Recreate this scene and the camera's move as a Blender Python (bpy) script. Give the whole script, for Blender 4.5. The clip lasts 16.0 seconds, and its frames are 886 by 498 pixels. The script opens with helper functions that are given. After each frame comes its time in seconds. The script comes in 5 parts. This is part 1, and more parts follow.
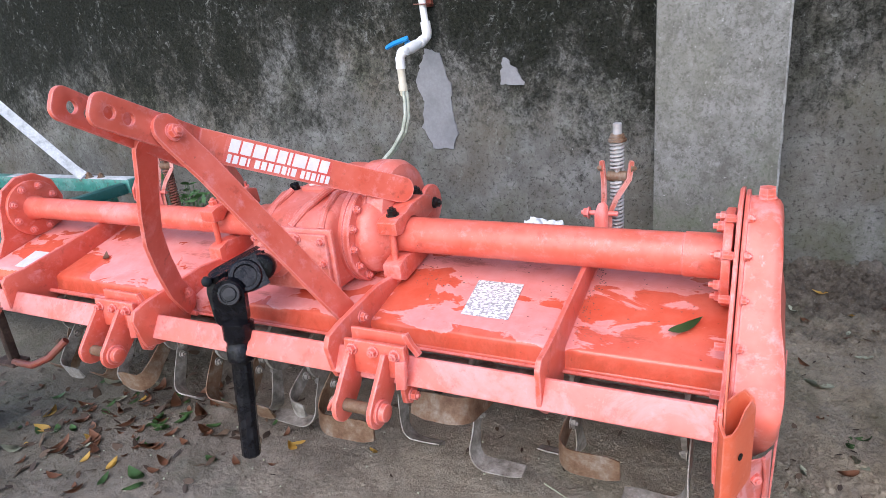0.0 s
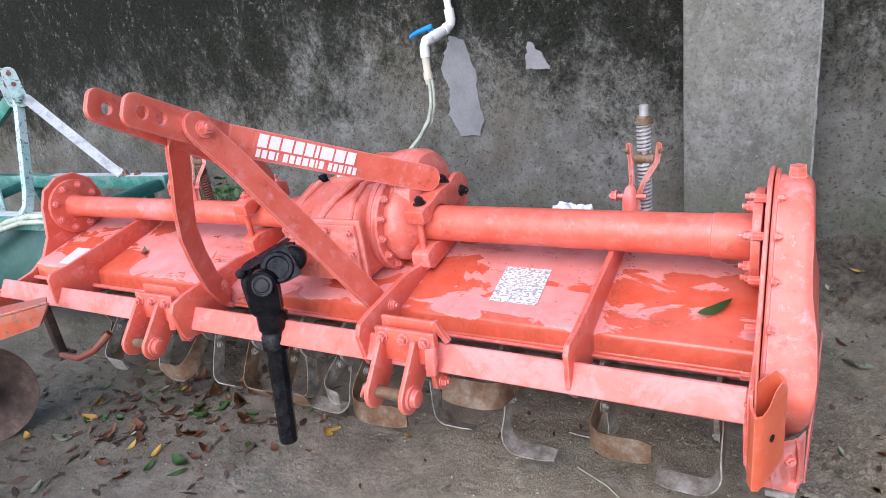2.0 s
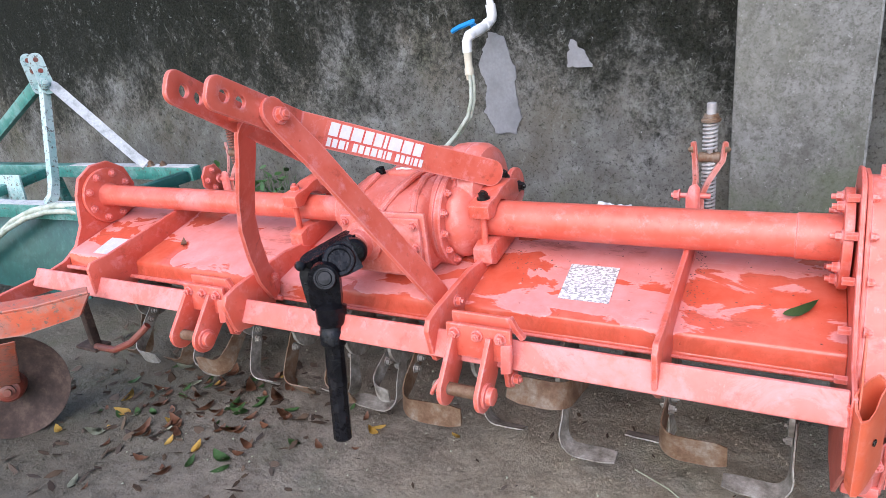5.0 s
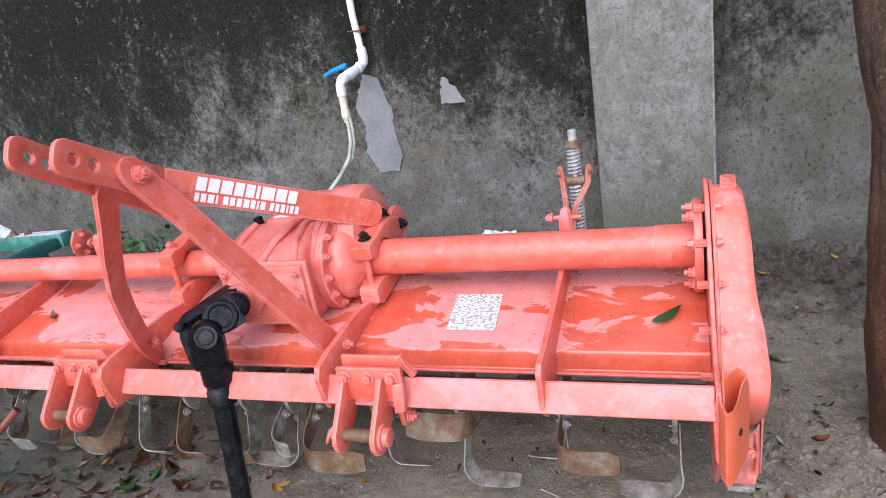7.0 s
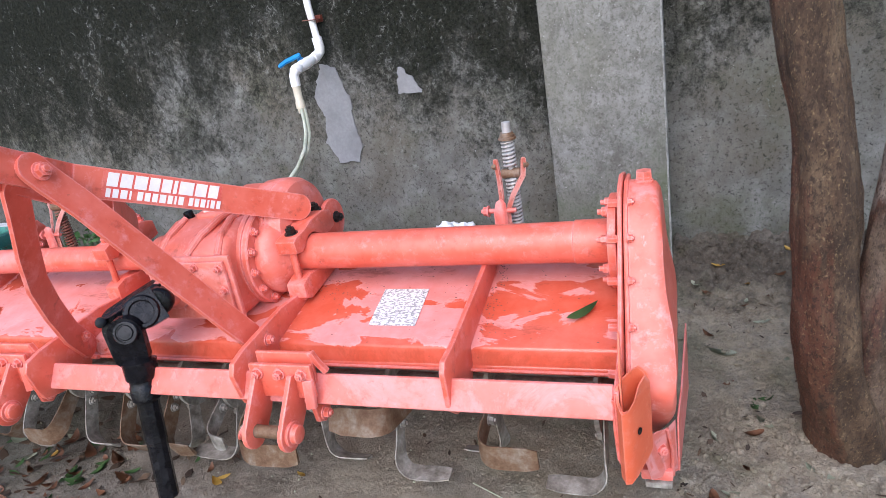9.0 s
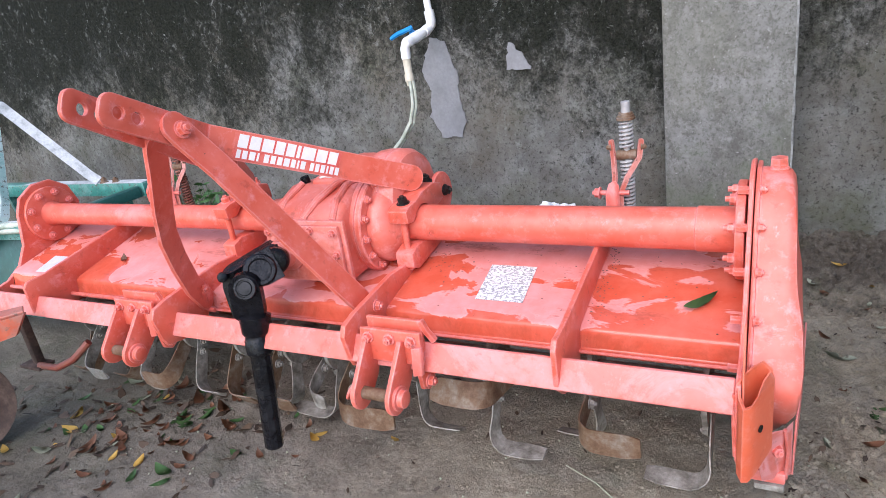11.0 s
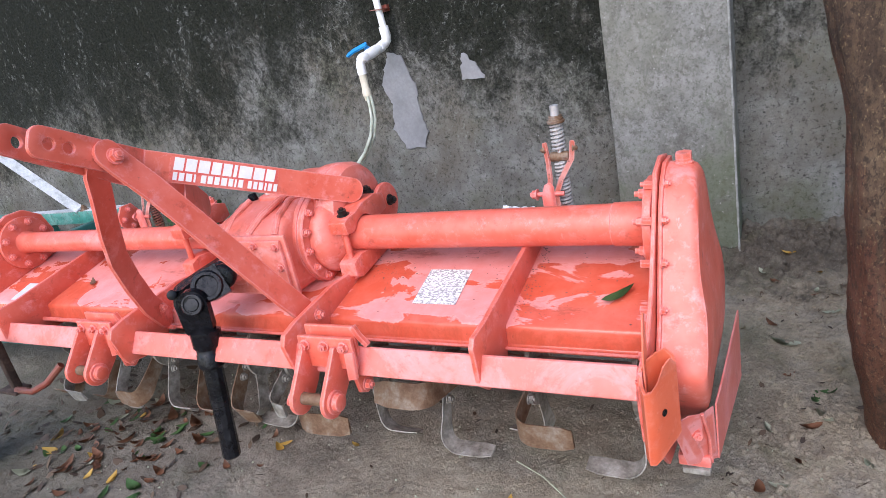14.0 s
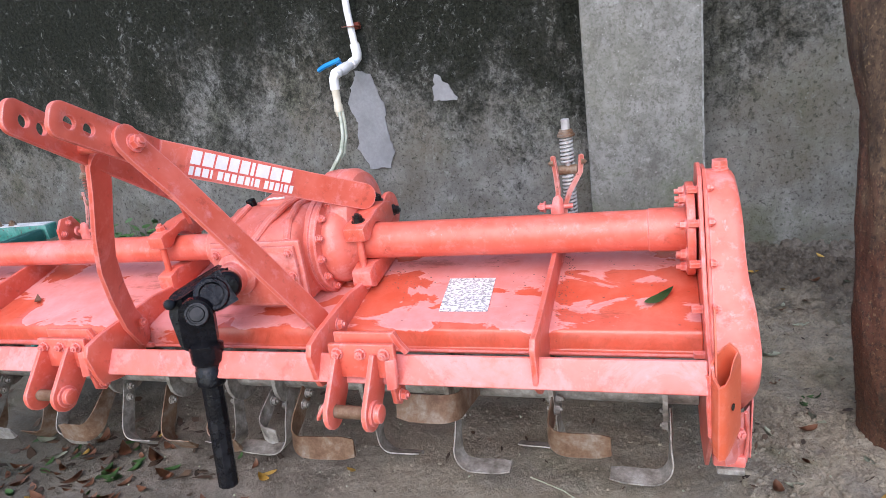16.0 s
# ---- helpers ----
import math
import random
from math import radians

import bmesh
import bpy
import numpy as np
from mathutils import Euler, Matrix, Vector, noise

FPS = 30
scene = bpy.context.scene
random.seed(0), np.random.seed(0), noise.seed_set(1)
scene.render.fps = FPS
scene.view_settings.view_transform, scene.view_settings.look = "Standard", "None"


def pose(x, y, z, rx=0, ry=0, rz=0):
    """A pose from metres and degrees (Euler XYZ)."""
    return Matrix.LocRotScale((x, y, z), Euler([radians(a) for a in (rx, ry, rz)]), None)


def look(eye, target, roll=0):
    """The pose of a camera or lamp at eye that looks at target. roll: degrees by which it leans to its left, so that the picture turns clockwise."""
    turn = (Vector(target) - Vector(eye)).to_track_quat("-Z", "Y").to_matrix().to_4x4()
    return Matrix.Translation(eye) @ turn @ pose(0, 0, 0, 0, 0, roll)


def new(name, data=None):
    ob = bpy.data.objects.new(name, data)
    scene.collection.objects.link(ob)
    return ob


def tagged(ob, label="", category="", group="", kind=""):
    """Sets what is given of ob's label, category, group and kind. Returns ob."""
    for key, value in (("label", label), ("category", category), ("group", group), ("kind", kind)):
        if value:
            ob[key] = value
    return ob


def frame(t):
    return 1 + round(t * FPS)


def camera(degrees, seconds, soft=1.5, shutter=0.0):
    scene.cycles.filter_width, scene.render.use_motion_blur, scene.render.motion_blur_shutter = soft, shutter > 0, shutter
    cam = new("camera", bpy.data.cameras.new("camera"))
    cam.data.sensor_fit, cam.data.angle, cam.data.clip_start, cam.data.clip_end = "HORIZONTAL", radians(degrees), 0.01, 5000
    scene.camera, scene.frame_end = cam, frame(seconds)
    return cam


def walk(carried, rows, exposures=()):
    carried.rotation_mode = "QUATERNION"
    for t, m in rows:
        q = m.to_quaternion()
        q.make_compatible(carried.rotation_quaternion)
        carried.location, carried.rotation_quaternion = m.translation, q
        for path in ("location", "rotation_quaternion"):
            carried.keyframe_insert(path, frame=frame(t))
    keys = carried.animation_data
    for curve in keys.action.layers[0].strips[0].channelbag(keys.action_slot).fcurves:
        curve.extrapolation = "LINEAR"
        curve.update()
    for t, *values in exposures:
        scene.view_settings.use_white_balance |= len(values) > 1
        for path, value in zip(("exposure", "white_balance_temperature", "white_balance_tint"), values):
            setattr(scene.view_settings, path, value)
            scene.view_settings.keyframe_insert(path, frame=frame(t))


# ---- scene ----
cam = camera(68.7, 16.0, soft=0.65)
PATH = [
    (0, (1.105, -0.931, 1.111), (0.219, 0.725, 0.423), -5.8),
    (0.5, (1.105, -0.928, 1.112), (0.204, 0.724, 0.435), -6.7),
    (1, (1.119, -0.925, 1.117), (0.235, 0.745, 0.461), -6.8),
    (1.5, (1.122, -0.931, 1.115), (0.196, 0.693, 0.404), -7.5),
    (2, (1.121, -0.937, 1.117), (0.151, 0.66, 0.402), -8.3),
    (2.5, (1.138, -0.94, 1.118), (0.19, 0.682, 0.433), -8.1),
    (3, (1.129, -0.931, 1.115), (0.195, 0.694, 0.415), -8.0),
    (3.5, (1.106, -0.946, 1.116), (0.109, 0.643, 0.424), -7.4),
    (4, (1.066, -0.957, 1.105), (0.088, 0.629, 0.377), -5.4),
    (4.2, (1.039, -0.964, 1.106), (0.08, 0.633, 0.378), -5.9),
    (6.3, (0.891, -1.037, 1.118), (-0.054, 0.596, 0.455), -7.8),
    (6.5, (0.92, -1.028, 1.118), (0.089, 0.663, 0.448), -7.7),
    (7, (1.003, -0.985, 1.115), (0.315, 0.777, 0.466), -9.5),
    (7.5, (1.121, -0.953, 1.115), (0.426, 0.808, 0.472), -10.5),
    (8, (1.232, -0.931, 1.1), (0.539, 0.815, 0.414), -7.9),
    (8.5, (1.238, -0.898, 1.097), (0.611, 0.872, 0.407), -9.3),
    (9, (1.184, -0.905, 1.098), (0.479, 0.837, 0.413), -9.8),
    (9.5, (1.155, -0.919, 1.099), (0.359, 0.785, 0.421), -8.6),
    (10, (1.13, -0.936, 1.097), (0.236, 0.711, 0.401), -8.3),
    (10.2, (1.113, -0.943, 1.1), (0.178, 0.683, 0.404), -8.5),
    (12.3, (1.146, -0.918, 1.092), (0.327, 0.764, 0.386), -12.1),
    (12.5, (1.173, -0.918, 1.094), (0.414, 0.797, 0.401), -12.6),
    (13, (1.232, -0.921, 1.086), (0.433, 0.785, 0.416), -12.1),
    (13.5, (1.295, -0.905, 1.086), (0.372, 0.731, 0.399), -11.4),
    (14, (1.304, -0.905, 1.079), (0.35, 0.719, 0.407), -12.0),
    (14.5, (1.207, -0.934, 1.077), (0.335, 0.719, 0.364), -11.4),
    (15, (1.05, -1.001, 1.081), (0.226, 0.681, 0.379), -11.0),
    (15.5, (0.984, -1.037, 1.076), (0.204, 0.687, 0.428), -8.6),
    (16, (0.982, -1.021, 1.041), (0.338, 0.772, 0.432), -8.1),
]
walk(cam, [(t, look(eye, target, roll)) for t, eye, target, roll in PATH], [(0, 1.3)])

# ---- world and light ----
world = bpy.data.worlds.new("world")
scene.world = world
world.use_nodes = True
wn = world.node_tree.nodes
sky = wn.new("ShaderNodeTexSky")
sky.sky_type, sky.sun_disc = "NISHITA", False
sky.sun_elevation, sky.sun_rotation = radians(44), radians(192)
sky.air_density, sky.dust_density = 1.0, 1.0
wn["Background"].inputs["Strength"].default_value = 0.15
world.node_tree.links.new(sky.outputs[0], wn["Background"].inputs["Color"])
sun = new("sun", bpy.data.lights.new("sun", "SUN"))
sun.data.energy, sun.data.angle, sun.data.color = 1.24, radians(60), (0.97, 0.90, 1.0)
sun.matrix_world = look((0.8, -3.6, 3.55), (0, 0, 0))


# ---- materials ----
def material(name, rough=0.6, metal=0.0):
    m = bpy.data.materials.new(name)
    m.use_nodes = True
    b = m.node_tree.nodes["Principled BSDF"]
    b.inputs["Roughness"].default_value = rough
    b.inputs["Metallic"].default_value = metal
    return m, m.node_tree, b


def matt(b, level=0.15):
    b.inputs["Specular IOR Level"].default_value = level


def node(nt, kind, **values):
    n = nt.nodes.new(kind)
    for key, value in values.items():
        n.inputs[key].default_value = value
    return n


def noise_tex(nt, scale, detail=4.0, rough=0.6, stretch=None, distort=0.0):
    """Noise in object space; stretch: scales for x, y and z."""
    co = nt.nodes.new("ShaderNodeTexCoord")
    n = node(nt, "ShaderNodeTexNoise", Scale=scale, Detail=detail, Roughness=rough, Distortion=distort)
    if stretch:
        mp = nt.nodes.new("ShaderNodeMapping")
        mp.inputs["Scale"].default_value = stretch
        nt.links.new(co.outputs["Object"], mp.inputs["Vector"])
        nt.links.new(mp.outputs[0], n.inputs["Vector"])
    else:
        nt.links.new(co.outputs["Object"], n.inputs["Vector"])
    return n.outputs["Fac"]


def ramp(nt, fac, *stops):
    """Colours or values at positions along fac."""
    r = nt.nodes.new("ShaderNodeValToRGB")
    els = r.color_ramp.elements
    while len(els) < len(stops):
        els.new(0.5)
    for e, (p, c) in zip(els, stops):
        e.position = p
        e.color = (c, c, c, 1) if isinstance(c, (int, float)) else (*c, 1)
    nt.links.new(fac, r.inputs[0])
    return r.outputs[0]


def mix(nt, fac, a, b, mode="MIX"):
    n = nt.nodes.new("ShaderNodeMix")
    n.data_type, n.blend_type = "RGBA", mode
    for sock, v in ((n.inputs[0], fac), (n.inputs[6], a), (n.inputs[7], b)):
        if isinstance(v, (int, float)):
            sock.default_value = v
        elif isinstance(v, tuple):
            sock.default_value = (*v, 1)
        else:
            nt.links.new(v, sock)
    return n.outputs[2]


def total(nt, *terms):
    """The weighted sum of values; terms: pairs of value and weight, or numbers."""
    last = None
    for t in terms:
        n = nt.nodes.new("ShaderNodeMath")
        n.operation = "MULTIPLY_ADD"
        if isinstance(t, tuple):
            nt.links.new(t[0], n.inputs[0])
            n.inputs[1].default_value = t[1]
        else:
            n.inputs[0].default_value, n.inputs[1].default_value = t, 1.0
        if last is None:
            n.inputs[2].default_value = 0.0
        else:
            nt.links.new(last, n.inputs[2])
        last = n.outputs[0]
    return last


def bump(nt, b, fac, strength, distance):
    n = node(nt, "ShaderNodeBump", Strength=strength, Distance=distance)
    nt.links.new(fac, n.inputs["Height"])
    old = b.inputs["Normal"].links
    if old:
        nt.links.new(old[0].from_socket, n.inputs["Normal"])
    nt.links.new(n.outputs[0], b.inputs["Normal"])


def worn_edges(nt, radius=0.006):
    """Grows where a surface turns over an edge, by the angle between the true and the rounded normal."""
    bev = node(nt, "ShaderNodeBevel", Radius=radius)
    bev.samples = 4
    geo = nt.nodes.new("ShaderNodeNewGeometry")
    dot = nt.nodes.new("ShaderNodeVectorMath")
    dot.operation = "DOT_PRODUCT"
    nt.links.new(bev.outputs[0], dot.inputs[0])
    nt.links.new(geo.outputs["Normal"], dot.inputs[1])
    inv = nt.nodes.new("ShaderNodeMath")
    inv.operation = "SUBTRACT"
    inv.inputs[0].default_value = 1.0
    nt.links.new(dot.outputs["Value"], inv.inputs[1])
    return inv.outputs[0]


def painted(name, deep, pale, chalk, bare=(0.10, 0.045, 0.03), lo=0.54, rough=(0.36, 0.62), chips=0.675):
    """Brushed enamel gone chalky: deep and pale shades, chalky film in patches, scratches and chips to rust."""
    m, nt, b = material(name)
    big = noise_tex(nt, 6.5, 9, 0.70, distort=0.5)
    fine = noise_tex(nt, 60, 4, 0.65)
    col = mix(nt, ramp(nt, noise_tex(nt, 17, 3), (0.3, 0.0), (0.72, 1.0)), deep, pale)
    film = ramp(nt, big, (lo - 0.02, 0.0), (lo + 0.03, 0.30), (lo + 0.13, 0.6))
    col = mix(nt, film, col, chalk)
    scr = ramp(nt, noise_tex(nt, 40, 7, 0.75, (1.0, 0.22, 0.6)), (0.61, 0.0), (0.70, 0.6))
    col = mix(nt, scr, col, chalk)
    rub = ramp(nt, total(nt, (worn_edges(nt), 1.0), (noise_tex(nt, 30, 5, 0.7), 0.5), -0.22), (0.05, 0.0), (0.19, 0.75))
    col = mix(nt, rub, col, chalk)
    dirt = ramp(nt, noise_tex(nt, 26, 6, 0.7), (0.575, 0.0), (0.70, 0.6))
    col = mix(nt, dirt, col, tuple(c * 0.55 for c in deep))
    chip = ramp(nt, noise_tex(nt, 55, 7, 0.74), (chips, 0.0), (chips + 0.025, 0.9))
    col = mix(nt, chip, col, bare)
    nt.links.new(col, b.inputs["Base Color"])
    nt.links.new(ramp(nt, big, (lo, rough[0]), (lo + 0.14, rough[1])), b.inputs["Roughness"])
    bump(nt, b, fine, 0.18, 0.002)
    bump(nt, b, chip, -0.3, 0.001)
    return m


def mottled(name, colours, scale, rough, metal=0.0, relief=0.3, fine=120, depth=0.002, gloss=0.5):
    """A surface in two or more shades at two scales with a fine relief."""
    m, nt, b = material(name, rough, metal)
    matt(b, gloss)
    step = 0.34 / max(len(colours) - 1, 1)
    col = ramp(nt, noise_tex(nt, scale, 6, 0.68), *[(0.33 + k * step, c) for k, c in enumerate(colours)])
    col = mix(nt, ramp(nt, noise_tex(nt, fine, 4, 0.7), (0.35, 0.0), (0.7, 0.5)), col, colours[0])
    nt.links.new(col, b.inputs["Base Color"])
    bump(nt, b, noise_tex(nt, fine, 5, 0.7), relief, depth)
    return m


DEEP, PALE, CHALK = (0.61, 0.098, 0.056), (0.70, 0.155, 0.110), (0.79, 0.32, 0.31)
ORANGE = painted("orange_paint", DEEP, PALE, CHALK, lo=0.60)
CHALKY = painted("chalky_orange_paint", (0.65, 0.132, 0.094), (0.69, 0.178, 0.145), (0.76, 0.32, 0.31), lo=0.51)
RUSTRED = painted("rust_red_paint", (0.16, 0.03, 0.02), (0.24, 0.05, 0.03), (0.20, 0.10, 0.07), lo=0.5, chips=0.6)
DEEPORANGE = painted("deep_orange_paint", (0.62, 0.105, 0.045), (0.66, 0.135, 0.065), (0.72, 0.23, 0.17), lo=0.62)
TEAL = painted("teal_paint", (0.025, 0.15, 0.125), (0.05, 0.24, 0.20), (0.25, 0.40, 0.37), bare=(0.07, 0.055, 0.045), lo=0.52, chips=0.585)
PALETEAL = painted("faded_teal_paint", (0.20, 0.38, 0.35), (0.34, 0.50, 0.47), (0.56, 0.62, 0.60), bare=(0.10, 0.085, 0.07), lo=0.47, chips=0.56)
DARKTEAL = painted("dark_teal_paint", (0.006, 0.055, 0.05), (0.012, 0.085, 0.075), (0.06, 0.15, 0.14), bare=(0.07, 0.05, 0.04), lo=0.60, chips=0.66)
MARKFIELD = painted("red_marking_field", (0.62, 0.07, 0.05), (0.70, 0.12, 0.10), (0.76, 0.27, 0.20), lo=0.56)


def hood_paint():
    """Orange sheet with rain lying on it: wet pools deep and glossy, dried stretches chalky with a clear rim."""
    m, nt, b = material("wet_orange_sheet")
    co = nt.nodes.new("ShaderNodeTexCoord")
    sep = nt.nodes.new("ShaderNodeSeparateXYZ")
    nt.links.new(co.outputs["Object"], sep.inputs[0])
    along = nt.nodes.new("ShaderNodeMapRange")
    along.inputs["From Min"].default_value, along.inputs["From Max"].default_value = -1.35, 1.05
    nt.links.new(sep.outputs["X"], along.inputs["Value"])
    # water stands where the sheet sags: beside the mounting plate, and in the front of the end bay
    bays = ramp(nt, along.outputs[0], (0.0, 0.64), (0.145, 0.60), (0.16, 0.36), (0.20, 0.46), (0.24, 0.70), (0.60, 0.66), (0.665, 0.50), (0.685, 0.36), (0.74, 0.68), (0.86, 0.66), (0.88, 0.42), (1.0, 0.46))
    edge = total(nt, (noise_tex(nt, 6.2, 7, 0.6, (0.75, 1.35, 1.0), 0.6), 1.0), (bays, 0.62), (sep.outputs["Y"], 0.42), (ramp(nt, sep.outputs["Z"], (0.404, 0.0), (0.417, 1.0)), 0.16), -0.635)
    wet = ramp(nt, edge, (0.488, 1.0), (0.516, 0.0))
    dry = mix(nt, ramp(nt, noise_tex(nt, 13, 5, 0.65), (0.35, 0.0), (0.7, 1.0)), (0.66, 0.200, 0.172), (0.73, 0.295, 0.275))
    soaked = mix(nt, ramp(nt, noise_tex(nt, 20, 4), (0.35, 0.0), (0.7, 1.0)), (0.56, 0.088, 0.046), (0.64, 0.130, 0.080))
    col = mix(nt, wet, dry, soaked)
    rim = ramp(nt, edge, (0.507, 0.0), (0.517, 0.32), (0.535, 0.0))
    col = mix(nt, rim, col, (0.78, 0.40, 0.35))
    silt = ramp(nt, noise_tex(nt, 75, 7, 0.8), (0.635, 0.0), (0.68, 0.8))
    col = mix(nt, silt, col, (0.14, 0.05, 0.025))
    grime = ramp(nt, noise_tex(nt, 9, 7, 0.74, (0.6, 1.6, 1.0)), (0.58, 0.0), (0.68, 0.7))
    col = mix(nt, grime, col, (0.30, 0.055, 0.025))
    # rain has run dirt down over the front lip
    lip = total(nt, (noise_tex(nt, 15, 8, 0.76, (0.8, 1.0, 0.5), 0.5), 1.0), (ramp(nt, sep.outputs["Z"], (0.400, 0.0), (0.417, 1.0)), -0.25), 0.0)
    col = mix(nt, ramp(nt, lip, (0.44, 0.0), (0.60, 0.6)), col, (0.36, 0.062, 0.028))
    nt.links.new(col, b.inputs["Base Color"])
    nt.links.new(ramp(nt, edge, (0.492, 0.16), (0.512, 0.5)), b.inputs["Roughness"])
    bump(nt, b, noise_tex(nt, 90, 4), 0.12, 0.001)
    return m


HOOD = hood_paint()
CASTPAINT = painted("casting_paint", (0.63, 0.127, 0.082), (0.72, 0.197, 0.155), (0.81, 0.36, 0.35), lo=0.56)
TUBEPAINT = painted("tube_paint", (0.62, 0.102, 0.060), (0.70, 0.155, 0.112), (0.78, 0.29, 0.27), lo=0.585)
COVERPAINT = painted("cover_paint", (0.63, 0.114, 0.072), (0.71, 0.178, 0.135), (0.80, 0.39, 0.38), lo=0.55)


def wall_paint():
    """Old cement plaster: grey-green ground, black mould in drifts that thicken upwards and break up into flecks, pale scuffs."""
    m, nt, b = material("stained_plaster", 0.95)
    matt(b)
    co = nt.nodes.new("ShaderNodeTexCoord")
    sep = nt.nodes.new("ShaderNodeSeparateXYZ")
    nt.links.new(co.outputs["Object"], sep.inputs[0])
    grain = noise_tex(nt, 40, 8, 0.76, (1.0, 1.0, 0.85), 0.5)
    fine = noise_tex(nt, 110, 6, 0.78)
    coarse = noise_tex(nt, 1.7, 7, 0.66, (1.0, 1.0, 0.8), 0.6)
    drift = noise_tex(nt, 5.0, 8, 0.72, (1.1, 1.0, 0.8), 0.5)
    col = ramp(nt, noise_tex(nt, 6, 8, 0.74), (0.32, (0.090, 0.088, 0.076)), (0.5, (0.150, 0.148, 0.134)), (0.68, (0.235, 0.235, 0.222)))
    warm = ramp(nt, noise_tex(nt, 2.2, 5, 0.65), (0.46, 0.0), (0.66, 0.6))
    col = mix(nt, warm, col, (0.125, 0.108, 0.080))
    moss = ramp(nt, noise_tex(nt, 3.1, 7, 0.72), (0.50, 0.0), (0.66, 0.55))
    col = mix(nt, moss, col, (0.080, 0.086, 0.052))
    # mould weight along x: most by the pillar's near side, more at far end
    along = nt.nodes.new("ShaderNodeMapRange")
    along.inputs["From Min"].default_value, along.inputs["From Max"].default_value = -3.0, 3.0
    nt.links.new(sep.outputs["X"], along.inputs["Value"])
    mould_x = ramp(nt, along.outputs[0], (0.08, 0.56), (0.25, 0.54), (0.34, 0.40), (0.43, 0.35), (0.50, 0.46), (0.57, 0.62), (0.62, 0.72), (0.69, 0.27), (0.78, 0.22), (0.90, 0.38))
    spread = total(nt, (coarse, 0.85), (drift, 0.65), (grain, 0.90), (fine, 0.40), (sep.outputs["Z"], 0.66), (mould_x, 0.55), -1.68)
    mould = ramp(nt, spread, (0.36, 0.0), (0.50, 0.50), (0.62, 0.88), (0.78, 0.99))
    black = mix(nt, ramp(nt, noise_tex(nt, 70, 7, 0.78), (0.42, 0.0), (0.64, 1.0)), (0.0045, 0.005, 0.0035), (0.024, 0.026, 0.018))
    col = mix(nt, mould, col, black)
    pits = ramp(nt, noise_tex(nt, 62, 8, 0.82), (0.53, 0.0), (0.61, 0.75))
    col = mix(nt, pits, col, (0.014, 0.015, 0.011))
    specks = ramp(nt, total(nt, (noise_tex(nt, 34, 8, 0.82, (1.0, 1.0, 0.85), 0.8), 1.0), (drift, -0.35), 0.175), (0.575, 0.0), (0.66, 0.6))
    col = mix(nt, specks, col, (0.235, 0.24, 0.222))
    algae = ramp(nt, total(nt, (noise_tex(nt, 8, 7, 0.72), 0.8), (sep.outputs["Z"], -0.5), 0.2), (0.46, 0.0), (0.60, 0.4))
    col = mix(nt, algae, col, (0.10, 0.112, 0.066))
    flakes = ramp(nt, noise_tex(nt, 15, 8, 0.76, (1.2, 1.0, 0.8)), (0.66, 0.0), (0.685, 0.75))
    col = mix(nt, flakes, col, (0.40, 0.405, 0.39))
    nt.links.new(col, b.inputs["Base Color"])
    bump(nt, b, grain, 0.8, 0.010)
    bump(nt, b, noise_tex(nt, 6, 4), 0.3, 0.02)
    return m


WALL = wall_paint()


def pillar_paint():
    """Cleaner cement render with grey-brown grain and green at the foot."""
    m, nt, b = material("grey_render", 0.95)
    matt(b)
    col = ramp(nt, noise_tex(nt, 9, 8, 0.72), (0.32, (0.138, 0.135, 0.119)), (0.5, (0.208, 0.206, 0.188)), (0.7, (0.29, 0.289, 0.272)))
    dirt = ramp(nt, noise_tex(nt, 85, 8, 0.84), (0.50, 0.0), (0.60, 0.7))
    col = mix(nt, dirt, col, (0.070, 0.067, 0.054))
    smear = ramp(nt, noise_tex(nt, 24, 9, 0.82, (1.0, 1.0, 0.7), 0.4), (0.50, 0.0), (0.60, 0.6))
    col = mix(nt, smear, col, (0.098, 0.095, 0.078))
    bright = ramp(nt, noise_tex(nt, 17, 8, 0.8), (0.54, 0.0), (0.66, 0.45))
    col = mix(nt, bright, col, (0.37, 0.37, 0.35))
    film = ramp(nt, noise_tex(nt, 2.1, 5, 0.65), (0.50, 0.0), (0.7, 0.5))
    col = mix(nt, film, col, (0.17, 0.17, 0.13))
    co = nt.nodes.new("ShaderNodeTexCoord")
    sep = nt.nodes.new("ShaderNodeSeparateXYZ")
    nt.links.new(co.outputs["Object"], sep.inputs[0])
    algae = ramp(nt, total(nt, (noise_tex(nt, 9, 7, 0.72), 0.8), (sep.outputs["Z"], -0.55), (sep.outputs["X"], 0.25), 0.0), (0.36, 0.0), (0.52, 0.6))
    col = mix(nt, algae, col, (0.085, 0.105, 0.052))
    specks = ramp(nt, noise_tex(nt, 70, 4, 0.7), (0.64, 0.0), (0.70, 0.5))
    col = mix(nt, specks, col, (0.50, 0.50, 0.48))
    nt.links.new(col, b.inputs["Base Color"])
    bump(nt, b, noise_tex(nt, 60, 6, 0.75), 0.4, 0.004)
    return m


PILLAR = pillar_paint()
WORNEDGE = mottled("worn_cement", ((0.15, 0.15, 0.135), (0.27, 0.27, 0.255), (0.40, 0.40, 0.385)), 30, 0.9, relief=0.4, fine=80, gloss=0.2)
PATCH = mottled("grey_cement_patch", ((0.17, 0.17, 0.175), (0.235, 0.235, 0.24), (0.28, 0.28, 0.285)), 7, 0.8, relief=0.15, fine=90)


